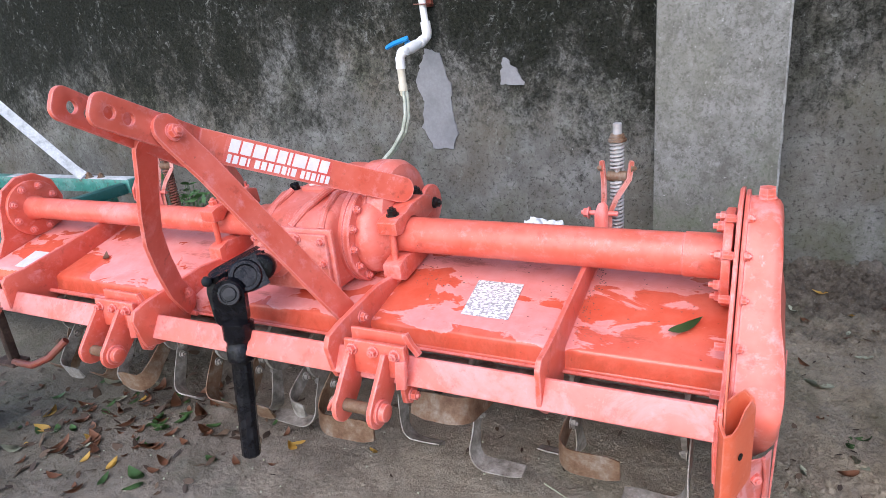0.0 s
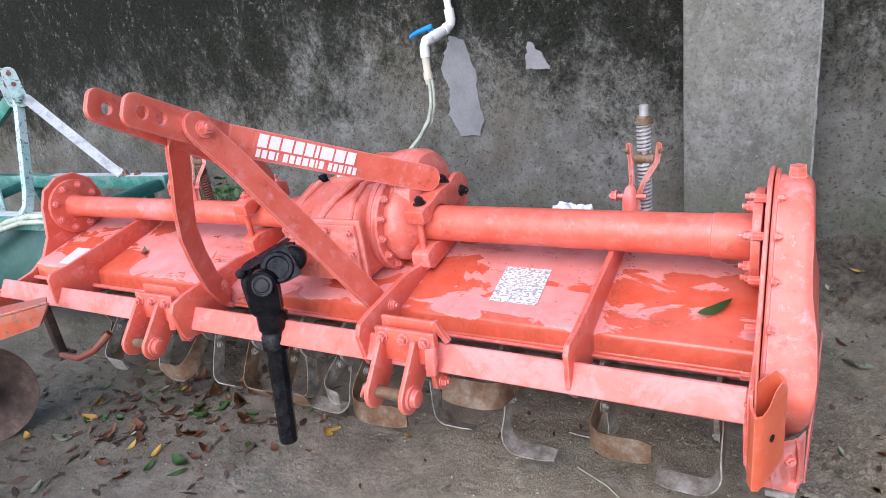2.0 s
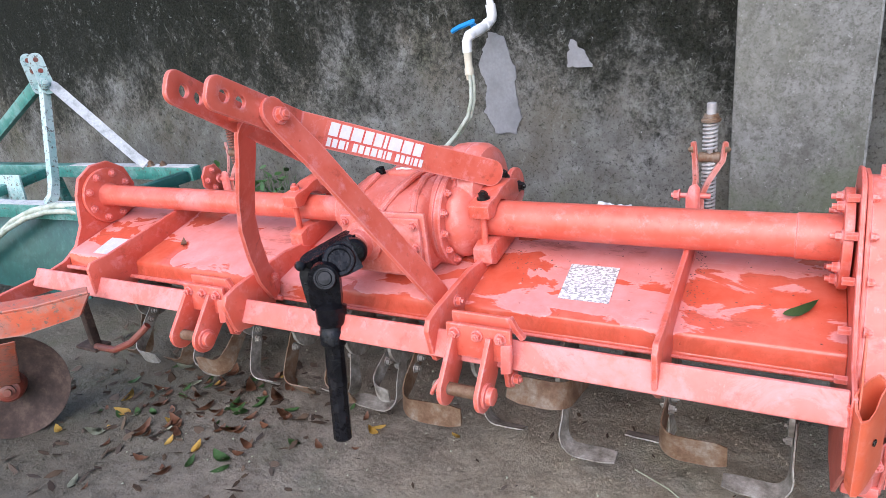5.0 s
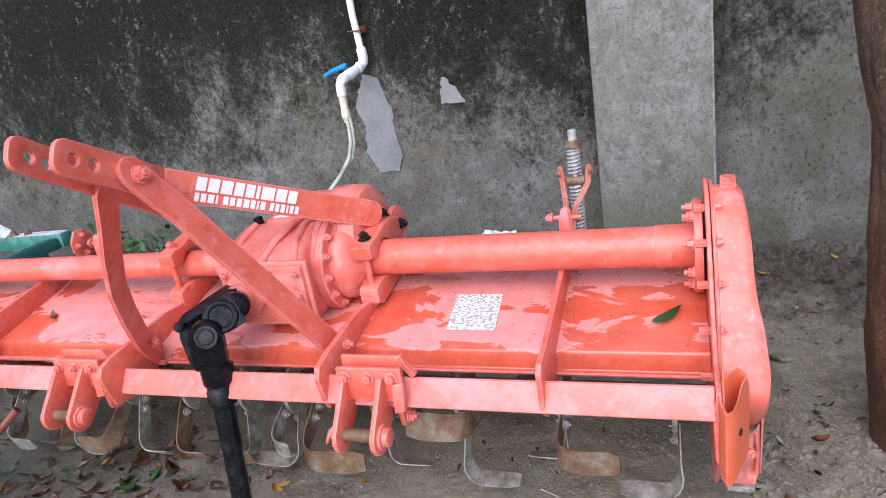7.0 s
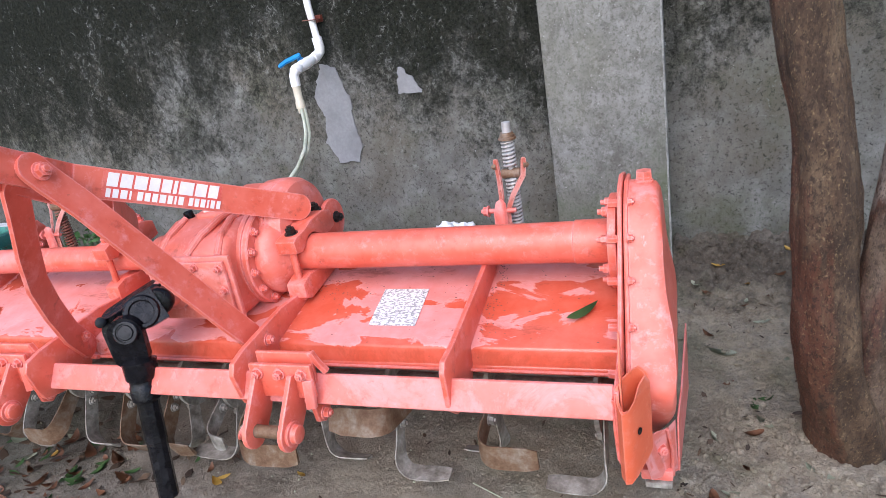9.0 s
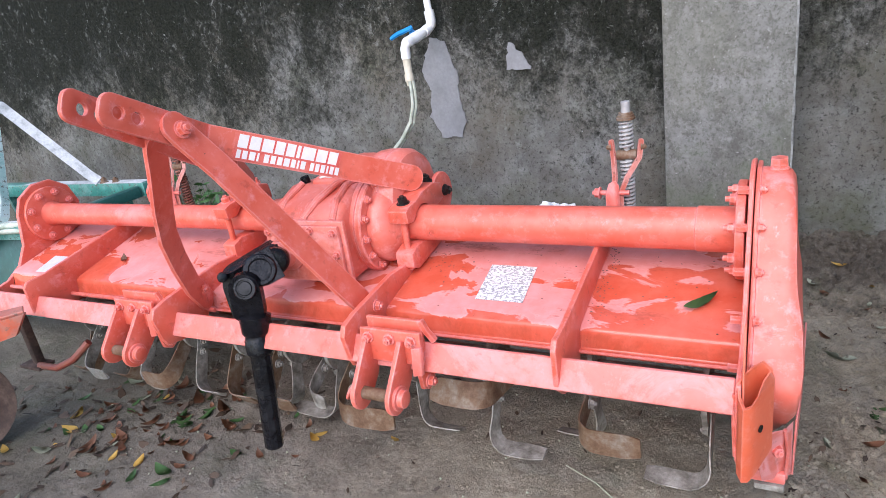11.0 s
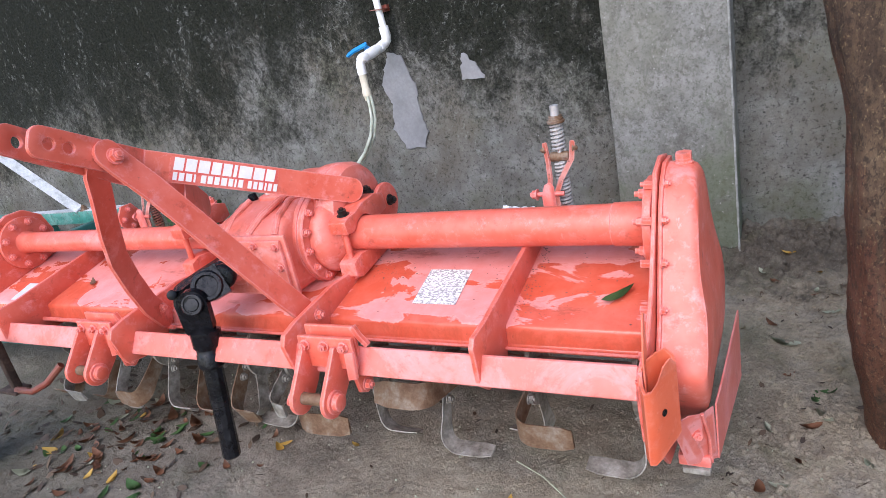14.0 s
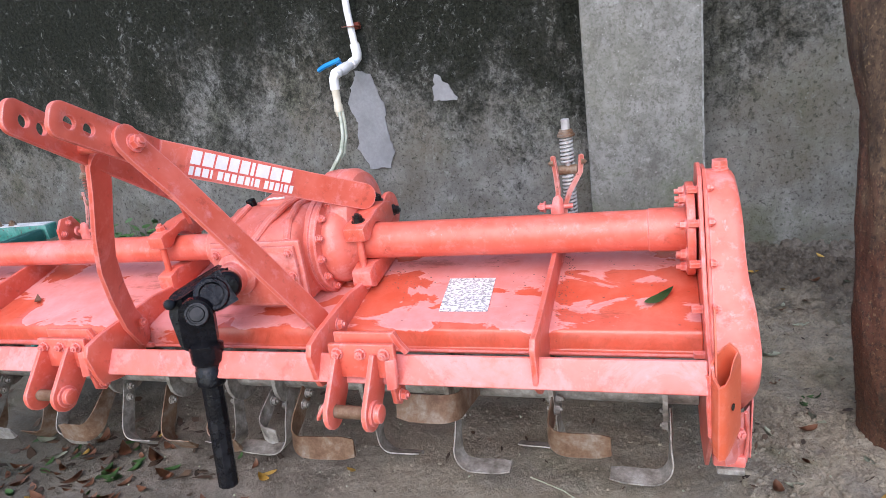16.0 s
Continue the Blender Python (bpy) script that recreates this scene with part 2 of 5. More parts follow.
def soil_paint():
    """Damp trodden earth: grey-brown, darker wet stretches, grit and a little green."""
    m, nt, b = material("damp_soil", 0.9)
    matt(b, 0.25)
    col = ramp(nt, noise_tex(nt, 4.5, 8, 0.7), (0.32, (0.145, 0.121, 0.092)), (0.5, (0.25, 0.215, 0.170)), (0.66, (0.35, 0.310, 0.252)))
    co = nt.nodes.new("ShaderNodeTexCoord")
    sep = nt.nodes.new("ShaderNodeSeparateXYZ")
    nt.links.new(co.outputs["Object"], sep.inputs[0])
    pale = ramp(nt, total(nt, (sep.outputs["X"], 0.55), (noise_tex(nt, 5, 6, 0.7), 0.5), (sep.outputs["Y"], -0.42), 0.0), (0.02, 0.0), (0.44, 0.8))
    col = mix(nt, pale, col, mix(nt, ramp(nt, noise_tex(nt, 12, 8, 0.74), (0.35, 0.0), (0.66, 1.0)), (0.275, 0.232, 0.166), (0.445, 0.388, 0.290)))
    humus = ramp(nt, total(nt, (sep.outputs["Y"], 0.5), (noise_tex(nt, 7, 6, 0.7), 0.3)), (0.735, 0.0), (0.82, 0.88))
    col = mix(nt, humus, col, mix(nt, ramp(nt, noise_tex(nt, 30, 6, 0.75), (0.38, 0.0), (0.64, 1.0)), (0.040, 0.032, 0.025), (0.13, 0.108, 0.085)))
    cake = ramp(nt, noise_tex(nt, 3.4, 7, 0.6, None, 0.5), (0.54, 0.0), (0.60, 0.4))
    col = mix(nt, cake, col, mix(nt, ramp(nt, noise_tex(nt, 40, 6, 0.75), (0.4, 0.0), (0.62, 1.0)), (0.20, 0.18, 0.152), (0.31, 0.29, 0.255)))
    wet = ramp(nt, noise_tex(nt, 1.9, 6, 0.62), (0.50, 0.0), (0.66, 0.42))
    col = mix(nt, wet, col, (0.110, 0.092, 0.072))
    boggy = ramp(nt, total(nt, (sep.outputs["X"], -0.30), (noise_tex(nt, 4, 7, 0.7), 0.55)), (0.36, 0.0), (0.58, 0.65))
    col = mix(nt, boggy, col, (0.080, 0.076, 0.054))
    green = ramp(nt, noise_tex(nt, 3.1, 6, 0.68), (0.54, 0.0), (0.66, 0.5))
    col = mix(nt, green, col, (0.105, 0.112, 0.066))
    grain = ramp(nt, noise_tex(nt, 95, 9, 0.84), (0.50, 0.0), (0.64, 0.45))
    col = mix(nt, grain, col, (0.090, 0.071, 0.050))
    grit = ramp(nt, noise_tex(nt, 150, 5, 0.78), (0.58, 0.0), (0.68, 0.5))
    col = mix(nt, grit, col, (0.36, 0.33, 0.28))
    nt.links.new(col, b.inputs["Base Color"])
    nt.links.new(ramp(nt, noise_tex(nt, 1.6, 5, 0.6), (0.46, 0.88), (0.62, 0.6)), b.inputs["Roughness"])
    bump(nt, b, noise_tex(nt, 14, 5, 0.7), 0.5, 0.03)
    bump(nt, b, noise_tex(nt, 55, 8, 0.82), 1.0, 0.012)
    return m


SOIL = soil_paint()
BLACK = mottled("black_paint", ((0.003, 0.003, 0.004), (0.006, 0.006, 0.008), (0.014, 0.014, 0.017)), 22, 0.06, relief=0.8, fine=36, depth=0.004, gloss=0.22)
STEEL = mottled("muddy_steel", ((0.10, 0.087, 0.070), (0.30, 0.275, 0.24), (0.47, 0.445, 0.405)), 22, 0.55, 0.1, 0.5, 70)
# near black: also stands for the shade inside the joint's eye
GREASY = mottled("greasy_steel", ((0.006, 0.006, 0.006), (0.018, 0.017, 0.016), (0.05, 0.046, 0.042)), 40, 0.3, 0.3, 0.3, 90)
RUSTY = mottled("rusty_steel", ((0.10, 0.045, 0.022), (0.20, 0.125, 0.075), (0.30, 0.25, 0.20)), 20, 0.65, 0.25, 0.35)
DISCRUST = mottled("rusted_disc", ((0.028, 0.017, 0.012), (0.065, 0.038, 0.028), (0.125, 0.082, 0.062)), 18, 0.8, 0.1, 0.4)
ZINC = mottled("grey_steel", ((0.30, 0.29, 0.28), (0.48, 0.47, 0.46), (0.60, 0.59, 0.58)), 30, 0.45, 0.3, 0.15)
SILVER = mottled("scuffed_silver", ((0.45, 0.47, 0.47), (0.6, 0.62, 0.62), (0.70, 0.72, 0.72)), 18, 0.45, 0.1, 0.1)
WHITE = mottled("white_paint", ((0.72, 0.68, 0.66), (0.80, 0.78, 0.77), (0.84, 0.83, 0.82)), 40, 0.5, relief=0.05)
PVC = mottled("white_pvc", ((0.66, 0.66, 0.64), (0.78, 0.78, 0.77), (0.82, 0.82, 0.82)), 12, 0.4, relief=0.05)
CREAM = mottled("cream_plastic", ((0.50, 0.45, 0.34), (0.62, 0.57, 0.45)), 20, 0.5, relief=0.05)
BLUE = mottled("blue_plastic", ((0.008, 0.16, 0.42), (0.03, 0.30, 0.62)), 40, 0.35, relief=0.05)
WHITEWASH = mottled("white_worn_paint", ((0.34, 0.36, 0.36), (0.64, 0.66, 0.67), (0.74, 0.76, 0.77)), 22, 0.5, relief=0.15)
BAG = mottled("white_plastic_bag", ((0.50, 0.52, 0.54), (0.68, 0.70, 0.72), (0.76, 0.78, 0.80)), 14, 0.35, relief=0.1)


def hose_plastic():
    m, nt, b = material("clear_green_hose", 0.25)
    b.inputs["Base Color"].default_value = (0.58, 0.64, 0.52, 1)
    b.inputs["Transmission Weight"].default_value = 0.25
    nt.links.new(ramp(nt, noise_tex(nt, 25, 4), (0.35, (0.42, 0.47, 0.37)), (0.65, (0.66, 0.70, 0.60))), b.inputs["Base Color"])
    return m


HOSE = hose_plastic()


def label_paper():
    """White paper whose print has rubbed to grey flecks."""
    m, nt, b = material("worn_label", 0.6)
    flecks = ramp(nt, noise_tex(nt, 130, 3, 0.6, (1.0, 1.6, 1.0)), (0.50, 0.0), (0.54, 0.85))
    worn = ramp(nt, noise_tex(nt, 30, 5, 0.7), (0.56, 0.0), (0.62, 0.8))
    col = mix(nt, flecks, (0.68, 0.66, 0.65), (0.20, 0.20, 0.21))
    col = mix(nt, worn, col, (0.55, 0.50, 0.46))
    nt.links.new(col, b.inputs["Base Color"])
    return m


LABEL = label_paper()


def bark_paint(name, dark, mid, pale, red, worn, bare):
    """Flaking bark: fine specks over brown, red stretches along the stem, pale bare patches."""
    m, nt, b = material(name, 0.62)
    matt(b, 0.3)
    col = ramp(nt, noise_tex(nt, 12, 9, 0.76, (1.0, 1.0, 0.5)), (0.34, dark), (0.5, mid), (0.66, pale))
    # the weather side has shed its outer bark and shows red
    geo = nt.nodes.new("ShaderNodeNewGeometry")
    side = nt.nodes.new("ShaderNodeSeparateXYZ")
    nt.links.new(geo.outputs["Normal"], side.inputs[0])
    shed = total(nt, (noise_tex(nt, 6, 6, 0.68, (1.0, 1.0, 0.22)), 1.0), (side.outputs["X"], -0.15), -0.06)
    col = mix(nt, ramp(nt, shed, (0.50, 0.0), (0.60, 0.75)), col, red)
    # the bark is rubbed bare on the stems, not on the shared foot
    co = nt.nodes.new("ShaderNodeTexCoord")
    up = nt.nodes.new("ShaderNodeSeparateXYZ")
    nt.links.new(co.outputs["Object"], up.inputs[0])
    rubbed = ramp(nt, up.outputs["Z"], (0.10, 0.0), (0.30, 1.0))
    col = mix(nt, ramp(nt, total(nt, (noise_tex(nt, 5.5, 7, 0.7, (1.0, 1.0, 0.45), 0.4), 1.0), (rubbed, 0.25), -0.25), (worn, 0.0), (worn + 0.05, 0.75)), col, bare)
    pits = ramp(nt, noise_tex(nt, 110, 8, 0.84, (1.0, 1.0, 0.55)), (0.50, 0.0), (0.57, 0.8))
    col = mix(nt, pits, col, dark)
    dots = ramp(nt, noise_tex(nt, 170, 4, 0.7, (1.0, 1.0, 0.7)), (0.58, 0.0), (0.66, 0.5))
    col = mix(nt, dots, col, (0.30, 0.22, 0.12))
    nt.links.new(col, b.inputs["Base Color"])
    bump(nt, b, noise_tex(nt, 45, 8, 0.8, (1.0, 1.0, 0.55)), 0.8, 0.012)
    return m


BARK = bark_paint("brown_bark", (0.022, 0.013, 0.009), (0.074, 0.045, 0.027), (0.145, 0.098, 0.058), (0.105, 0.038, 0.022), 0.67, (0.27, 0.19, 0.125))
PALEBARK = bark_paint("worn_pale_bark", (0.030, 0.019, 0.014), (0.105, 0.070, 0.050), (0.19, 0.138, 0.100), (0.105, 0.040, 0.028), 0.53, (0.33, 0.27, 0.235))


def leaf_paint(name, a, b_, rough=0.5):
    m, nt, b = material(name, rough)
    geo = nt.nodes.new("ShaderNodeNewGeometry")
    col = mix(nt, ramp(nt, geo.outputs["Random Per Island"], (0.0, 0.0), (1.0, 1.0)), a, b_)
    col = mix(nt, ramp(nt, noise_tex(nt, 60, 4), (0.5, 0.0), (0.7, 0.6)), col, tuple(c * 0.5 for c in a))
    nt.links.new(col, b.inputs["Base Color"])
    return m


LEAF_GREEN = leaf_paint("green_leaf", (0.035, 0.095, 0.022), (0.07, 0.15, 0.045))
LEAF_YELLOW = leaf_paint("yellow_leaf", (0.50, 0.28, 0.04), (0.60, 0.40, 0.10))
LEAF_BROWN = leaf_paint("brown_leaf", (0.075, 0.030, 0.018), (0.25, 0.110, 0.050))
LEAF_PALE = leaf_paint("pale_leaf", (0.28, 0.30, 0.20), (0.36, 0.38, 0.28))
LEAF_DARK = leaf_paint("dark_litter", (0.030, 0.020, 0.014), (0.09, 0.055, 0.03), 0.7)
WORNRED = painted("worn_red_paint", (0.40, 0.09, 0.06), (0.55, 0.16, 0.11), (0.62, 0.36, 0.33), bare=(0.14, 0.07, 0.05), lo=0.48, chips=0.60)
RUSTEDPAINT = painted("rusted_orange_paint", (0.45, 0.075, 0.03), (0.55, 0.12, 0.06), (0.30, 0.20, 0.17), bare=(0.17, 0.11, 0.085), lo=0.47, chips=0.57)
CLOD = mottled("soil_clod", ((0.032, 0.025, 0.019), (0.080, 0.064, 0.050), (0.17, 0.142, 0.112)), 45, 0.95, relief=0.5)


# ---- building helpers ----
def part(name, bm, mat, parent=None, label="", smooth=True):
    me = bpy.data.meshes.new(name)
    bmesh.ops.recalc_face_normals(bm, faces=bm.faces)
    bm.to_mesh(me)
    bm.free()
    me.materials.append(mat)
    if smooth:
        me.shade_smooth()
        me.set_sharp_from_angle(angle=radians(35))
    ob = new(name, me)
    if parent:
        ob.parent = parent
    if label:
        ob["label"] = label
    return ob


def bevel(bm, w, seg=2, ang=30):
    es = [e for e in bm.edges if len(e.link_faces) == 2 and e.calc_face_angle(0) > radians(ang)]
    if w and es:
        bmesh.ops.bevel(bm, geom=es, offset=w, segments=seg, affect="EDGES", profile=0.5, clamp_overlap=True)
    return bm


def box(bm, lo, hi, m=None):
    mat = Matrix.Translation([(a + b) / 2 for a, b in zip(lo, hi)]) @ Matrix.Diagonal([abs(b - a) for a, b in zip(lo, hi)] + [1])
    bmesh.ops.create_cube(bm, size=1, matrix=(m @ mat) if m else mat)
    return bm


def rod(bm, a, b, r, seg=24, r2=None):
    a, b = Vector(a), Vector(b)
    d = b - a
    m = Matrix.Translation((a + b) / 2) @ d.to_track_quat("Z", "Y").to_matrix().to_4x4()
    bmesh.ops.create_cone(bm, cap_ends=True, segments=seg, radius1=r, radius2=r if r2 is None else r2, depth=d.length, matrix=m)
    return bm


def slab(bm, outline, way):
    """A plate: a closed outline of points, thickened along way."""
    vs = [bm.verts.new(p) for p in outline]
    f = bm.faces.new(vs)
    r = bmesh.ops.extrude_face_region(bm, geom=[f])
    bmesh.ops.translate(bm, vec=Vector(way), verts=[v for v in r["geom"] if isinstance(v, bmesh.types.BMVert)])
    return bm


def sweep(bm, pts, r, seg=12):
    """A round bar along points; r: one radius or one a point."""
    pts = [Vector(p) for p in pts]
    rs = [r] * len(pts) if isinstance(r, (int, float)) else r
    rings, up = [], Vector((0.01, 0.02, 1))
    for i, p in enumerate(pts):
        d = (pts[min(i + 1, len(pts) - 1)] - pts[max(i - 1, 0)]).normalized()
        s = d.cross(up)
        if s.length < 1e-3:
            s = d.cross(Vector((1, 0, 0)))
        s.normalize()
        up = s.cross(d)
        rings.append([bm.verts.new(p + (s * math.cos(a) + up * math.sin(a)) * rs[i]) for a in (k * math.tau / seg for k in range(seg))])
    for a, b in zip(rings, rings[1:]):
        for k in range(seg):
            bm.faces.new((a[k], a[(k + 1) % seg], b[(k + 1) % seg], b[k]))
    bm.faces.new(rings[0]), bm.faces.new(rings[-1])
    return bm


def ribbon(bm, pts, width, thick, hint, rounded=(True, True)):
    """A flat bar along points; hint: about the way that its broad face looks; its ends rounded or cut."""
    pts = [Vector(p) for p in pts]
    lens = [0.0]
    for a, b in zip(pts, pts[1:]):
        lens.append(lens[-1] + (b - a).length)
    total, r = lens[-1], width / 2

    def at(s):
        for k in range(len(pts) - 1):
            if s <= lens[k + 1] or k == len(pts) - 2:
                return pts[k].lerp(pts[k + 1], (s - lens[k]) / (lens[k + 1] - lens[k]))

    stops = {0.0, total, *lens}
    for k in range(6):
        e = r * (1 - math.cos(k / 5 * math.pi / 2))
        if rounded[0]:
            stops.add(max(e, 0.0006))
        if rounded[1]:
            stops.add(total - max(e, 0.0006))
    rings = []
    for s in sorted(stops):
        if (rounded[0] and s < 0.0005) or (rounded[1] and s > total - 0.0005):
            continue
        d = (at(min(s + 0.012, total)) - at(max(s - 0.012, 0))).normalized()
        n = Vector(hint)
        n = (n - d * n.dot(d)).normalized()
        w = d.cross(n)
        half = r
        if rounded[0] and s < r:
            half = math.sqrt(max(r * r - (r - s) ** 2, 1e-7))
        if rounded[1] and total - s < r:
            half = min(half, math.sqrt(max(r * r - (r - total + s) ** 2, 1e-7)))
        p = at(s)
        rings.append([bm.verts.new(p + w * (half * i) + n * (thick / 2 * j)) for i, j in ((1, 1), (1, -1), (-1, -1), (-1, 1))])
    for a, b in zip(rings, rings[1:]):
        for k in range(4):
            bm.faces.new((a[k], a[(k + 1) % 4], b[(k + 1) % 4], b[k]))
    bm.faces.new(rings[0]), bm.faces.new(rings[-1])
    return bm


def lathe(bm, profile, m, seg=48):
    """A body of revolution about the local z axis from (height, radius) pairs, laid into place by m."""
    rings = [[bm.verts.new(m @ Vector((r * math.cos(k * math.tau / seg), r * math.sin(k * math.tau / seg), h))) for k in range(seg)] for h, r in profile]
    for a, b in zip(rings, rings[1:]):
        for k in range(seg):
            bm.faces.new((a[k], a[(k + 1) % seg], b[(k + 1) % seg], b[k]))
    bm.faces.new(rings[0]), bm.faces.new(rings[-1])
    return bm


def plate_x(bm, outline, x0, x1):
    """A plate across the x axis from an outline of (y, z)."""
    return slab(bm, [(x0, y, z) for y, z in outline], (x1 - x0, 0, 0))


BOLTS = {}


def bolt(parent, at, way, r=0.011, mat=None, name="bolt"):
    """A hexagon head on a washer; alike ones share one mesh."""
    mat = mat or ORANGE
    key = (round(r, 4), mat.name)
    if key not in BOLTS:
        b = bmesh.new()
        bmesh.ops.create_cone(b, cap_ends=True, segments=18, radius1=r * 1.3, radius2=r * 1.25, depth=r * 0.3, matrix=Matrix.Translation((0, 0, r * 0.1)))
        bmesh.ops.create_cone(b, cap_ends=True, segments=6, radius1=r, radius2=r * 0.94, depth=r * 1.0, matrix=Matrix.Translation((0, 0, r * 0.7)))
        bmesh.ops.create_cone(b, cap_ends=True, segments=12, radius1=r * 0.5, radius2=r * 0.45, depth=r * 0.5, matrix=Matrix.Translation((0, 0, r * 1.4)))
        ob = part(name, b, mat, parent)
        BOLTS[key] = ob.data
    else:
        ob = new(name, BOLTS[key])
        ob.parent = parent
    q = Vector(way).to_track_quat("Z", "Y").to_matrix().to_4x4()
    ob.matrix_basis = Matrix.Translation(at) @ q @ Matrix.Rotation(sum(at) * 7, 4, "Z")
    return ob


def thing(name, label, category, at=(0, 0, 0), turn=0.0, group=""):
    ob = new(name)
    ob.empty_display_size = 0.1
    ob.matrix_basis = pose(*at, 0, 0, turn)
    return tagged(ob, label, category, group)


# ---- setting ----
bm = bmesh.new()
box(bm, (-9, 1.615, -0.3), (9, 1.84, 2.3))
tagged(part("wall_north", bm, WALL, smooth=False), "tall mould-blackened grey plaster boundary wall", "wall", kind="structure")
bm = bmesh.new()
box(bm, (0.725, 1.45, -0.3), (1.132, 1.612, 2.3))
pillar = tagged(part("pillar", bevel(bm, 0.008), PILLAR), "pale grey plastered pillar standing proud of the wall", "pillar", kind="structure")


bm = bmesh.new()
zs = np.linspace(-0.25, 2.25, 120)
sweep(bm, [(1.1285 + 0.0015 * noise.noise(Vector((1, 7, z * 14))), 1.4535, z) for z in zs], [0.0042 + 0.0026 * noise.noise(Vector((3, 1, z * 22))) for z in zs], 8)
part("worn_edge", bm, WORNEDGE, pillar, "corner worn to pale cement")


def jagged(bm, outline, y, rough, steps, seed):
    """A thin coat of plaster on the wall with a ragged edge round an outline of (x, z)."""
    pts = []
    for (ax, az), (bx, bz) in zip(outline, outline[1:] + outline[:1]):
        for k in range(steps):
            f = k / steps
            p = Vector((ax + (bx - ax) * f, y, az + (bz - az) * f))
            n = noise.noise_vector(p * 45 + Vector((seed, 0, 0))) * rough + noise.noise_vector(p * 120) * rough * 0.5
            pts.append((p.x + n.x, y, p.z + n.z))
    return slab(bm, pts, (0, -0.006, 0))


bm = bmesh.new()
jagged(bm, [(-0.245, 0.965), (-0.178, 0.945), (-0.139, 0.815), (-0.142, 0.72), (-0.118, 0.6), (-0.155, 0.54), (-0.245, 0.54), (-0.295, 0.635), (-0.268, 0.745), (-0.305, 0.82), (-0.27, 0.915)], 1.614, 0.012, 6, 1.0)
tagged(part("plaster_patch", bm, PATCH, smooth=False), "smooth grey plaster patch on the blackened wall", "patch", kind="structure")
bm = bmesh.new()
jagged(bm, [(0.107, 0.918), (0.162, 0.86), (0.194, 0.797), (0.088, 0.809)], 1.614, 0.012, 8, 5.0)
tagged(part("plaster_patch", bm, PATCH, smooth=False), "small pale grey plaster patch on the wall", "patch", kind="structure")


def fade(v, a, b):
    return min(max((v - a) / (b - a), 0), 1)


def ground_height(x, y):
    """Trodden soil, flat under the tiller, that rises in a loose bank to the wall."""
    h = float(np.interp(y, (0.60, 0.75, 0.85, 0.95, 1.03, 1.27, 1.36, 1.46, 1.62), (-0.092, -0.086, -0.072, -0.050, -0.026, 0.010, 0.048, 0.095, 0.125)))
    h -= 0.02 * fade(-x, 0.5, 1.1)
    v = Vector((x, y, 0))
    h += 0.010 * noise.noise(v * 2.3) + 0.008 * noise.noise(v * 6) + 0.004 * noise.noise(v * 13)
    rough = 0.003 + 0.020 * fade(y, 1.12, 1.4) + 0.005 * fade(x, 1.0, 1.4)
    rough *= fade(x, -2.6, -2.3) * fade(-x, -2.2, -2.05) * fade(y, -0.6, -0.5)
    h += rough * noise.noise(v * 24) + rough * 0.8 * noise.noise(v * 52) + rough * 0.55 * noise.noise(v * 105)
    return h


def lane(stops):
    out = []
    for a, b, n in stops:
        out += [a + (b - a) * k / n for k in range(n)]
    return out + [stops[-1][1]]


xs = lane([(-60, -10, 8), (-10, -2.6, 14), (-2.6, -1.3, 70), (-1.3, 0.9, 220), (0.9, 2.2, 200), (2.2, 6, 20), (6, 60, 8)])
ys = lane([(-60, -8, 8), (-8, -0.6, 30), (-0.6, 1.7, 310), (1.7, 1.9, 2), (1.9, 60, 8)])
verts = [(x, y, ground_height(x, y) if -4 < x < 4 and -3 < y < 1.8 else -0.1) for y in ys for x in xs]
w = len(xs)
faces = [(j * w + i, j * w + i + 1, (j + 1) * w + i + 1, (j + 1) * w + i) for j in range(len(ys) - 1) for i in range(w - 1)]
me = bpy.data.meshes.new("ground")
me.from_pydata(verts, [], faces)
me.materials.append(SOIL)
me.shade_smooth()
tagged(new("ground", me), "damp grey-brown trodden soil with clods and litter", "ground", kind="structure")
# ---- rotary tiller ----
tiller = thing("rotary_tiller", "orange painted rotary tiller with worn chalky paint standing on its blades", "tiller")

# front bar: an angle section whose broad face leans back
bm = bmesh.new()
plate_x(bm, [(0.086, 0.366), (0.087, 0.372), (0.118, 0.421), (0.126, 0.419), (0.126, 0.350), (0.119, 0.350), (0.117, 0.404), (0.092, 0.364)], -1.33, 1.052)
for v in bm.verts:  # the bar sags towards its far end
    v.co.z -= 0.007 * max(0.0, (0.8 - v.co.x) / 1.75)
part("front_bar", bevel(bm, 0.0025, 1), CHALKY, tiller, "chalky pink front bar with chipped edges")

# hood: folded sheet over the rotor
bm = bmesh.new()
top = [(0.230, 0.368), (0.241, 0.369), (0.246, 0.372), (0.250, 0.408), (0.253, 0.414), (0.262, 0.418), (0.36, 0.441), (0.56, 0.488), (0.66, 0.470), (0.73, 0.43)]
plate_x(bm, top + [(y + 0.002, z - 0.005) for y, z in reversed(top)], -1.352, 1.052)
part("hood", bevel(bm, 0.0015, 1), HOOD, tiller, "wet orange sheet metal with chalky dry stains")
# trailing board that closes the back
bm = bmesh.new()
plate_x(bm, [(0.726, 0.424), (0.735, 0.42), (0.80, 0.30), (0.815, 0.15), (0.809, 0.15), (0.794, 0.298), (0.728, 0.416)], -1.34, 1.04)
part("trailing_board", bevel(bm, 0.001, 1), ORANGE, tiller)
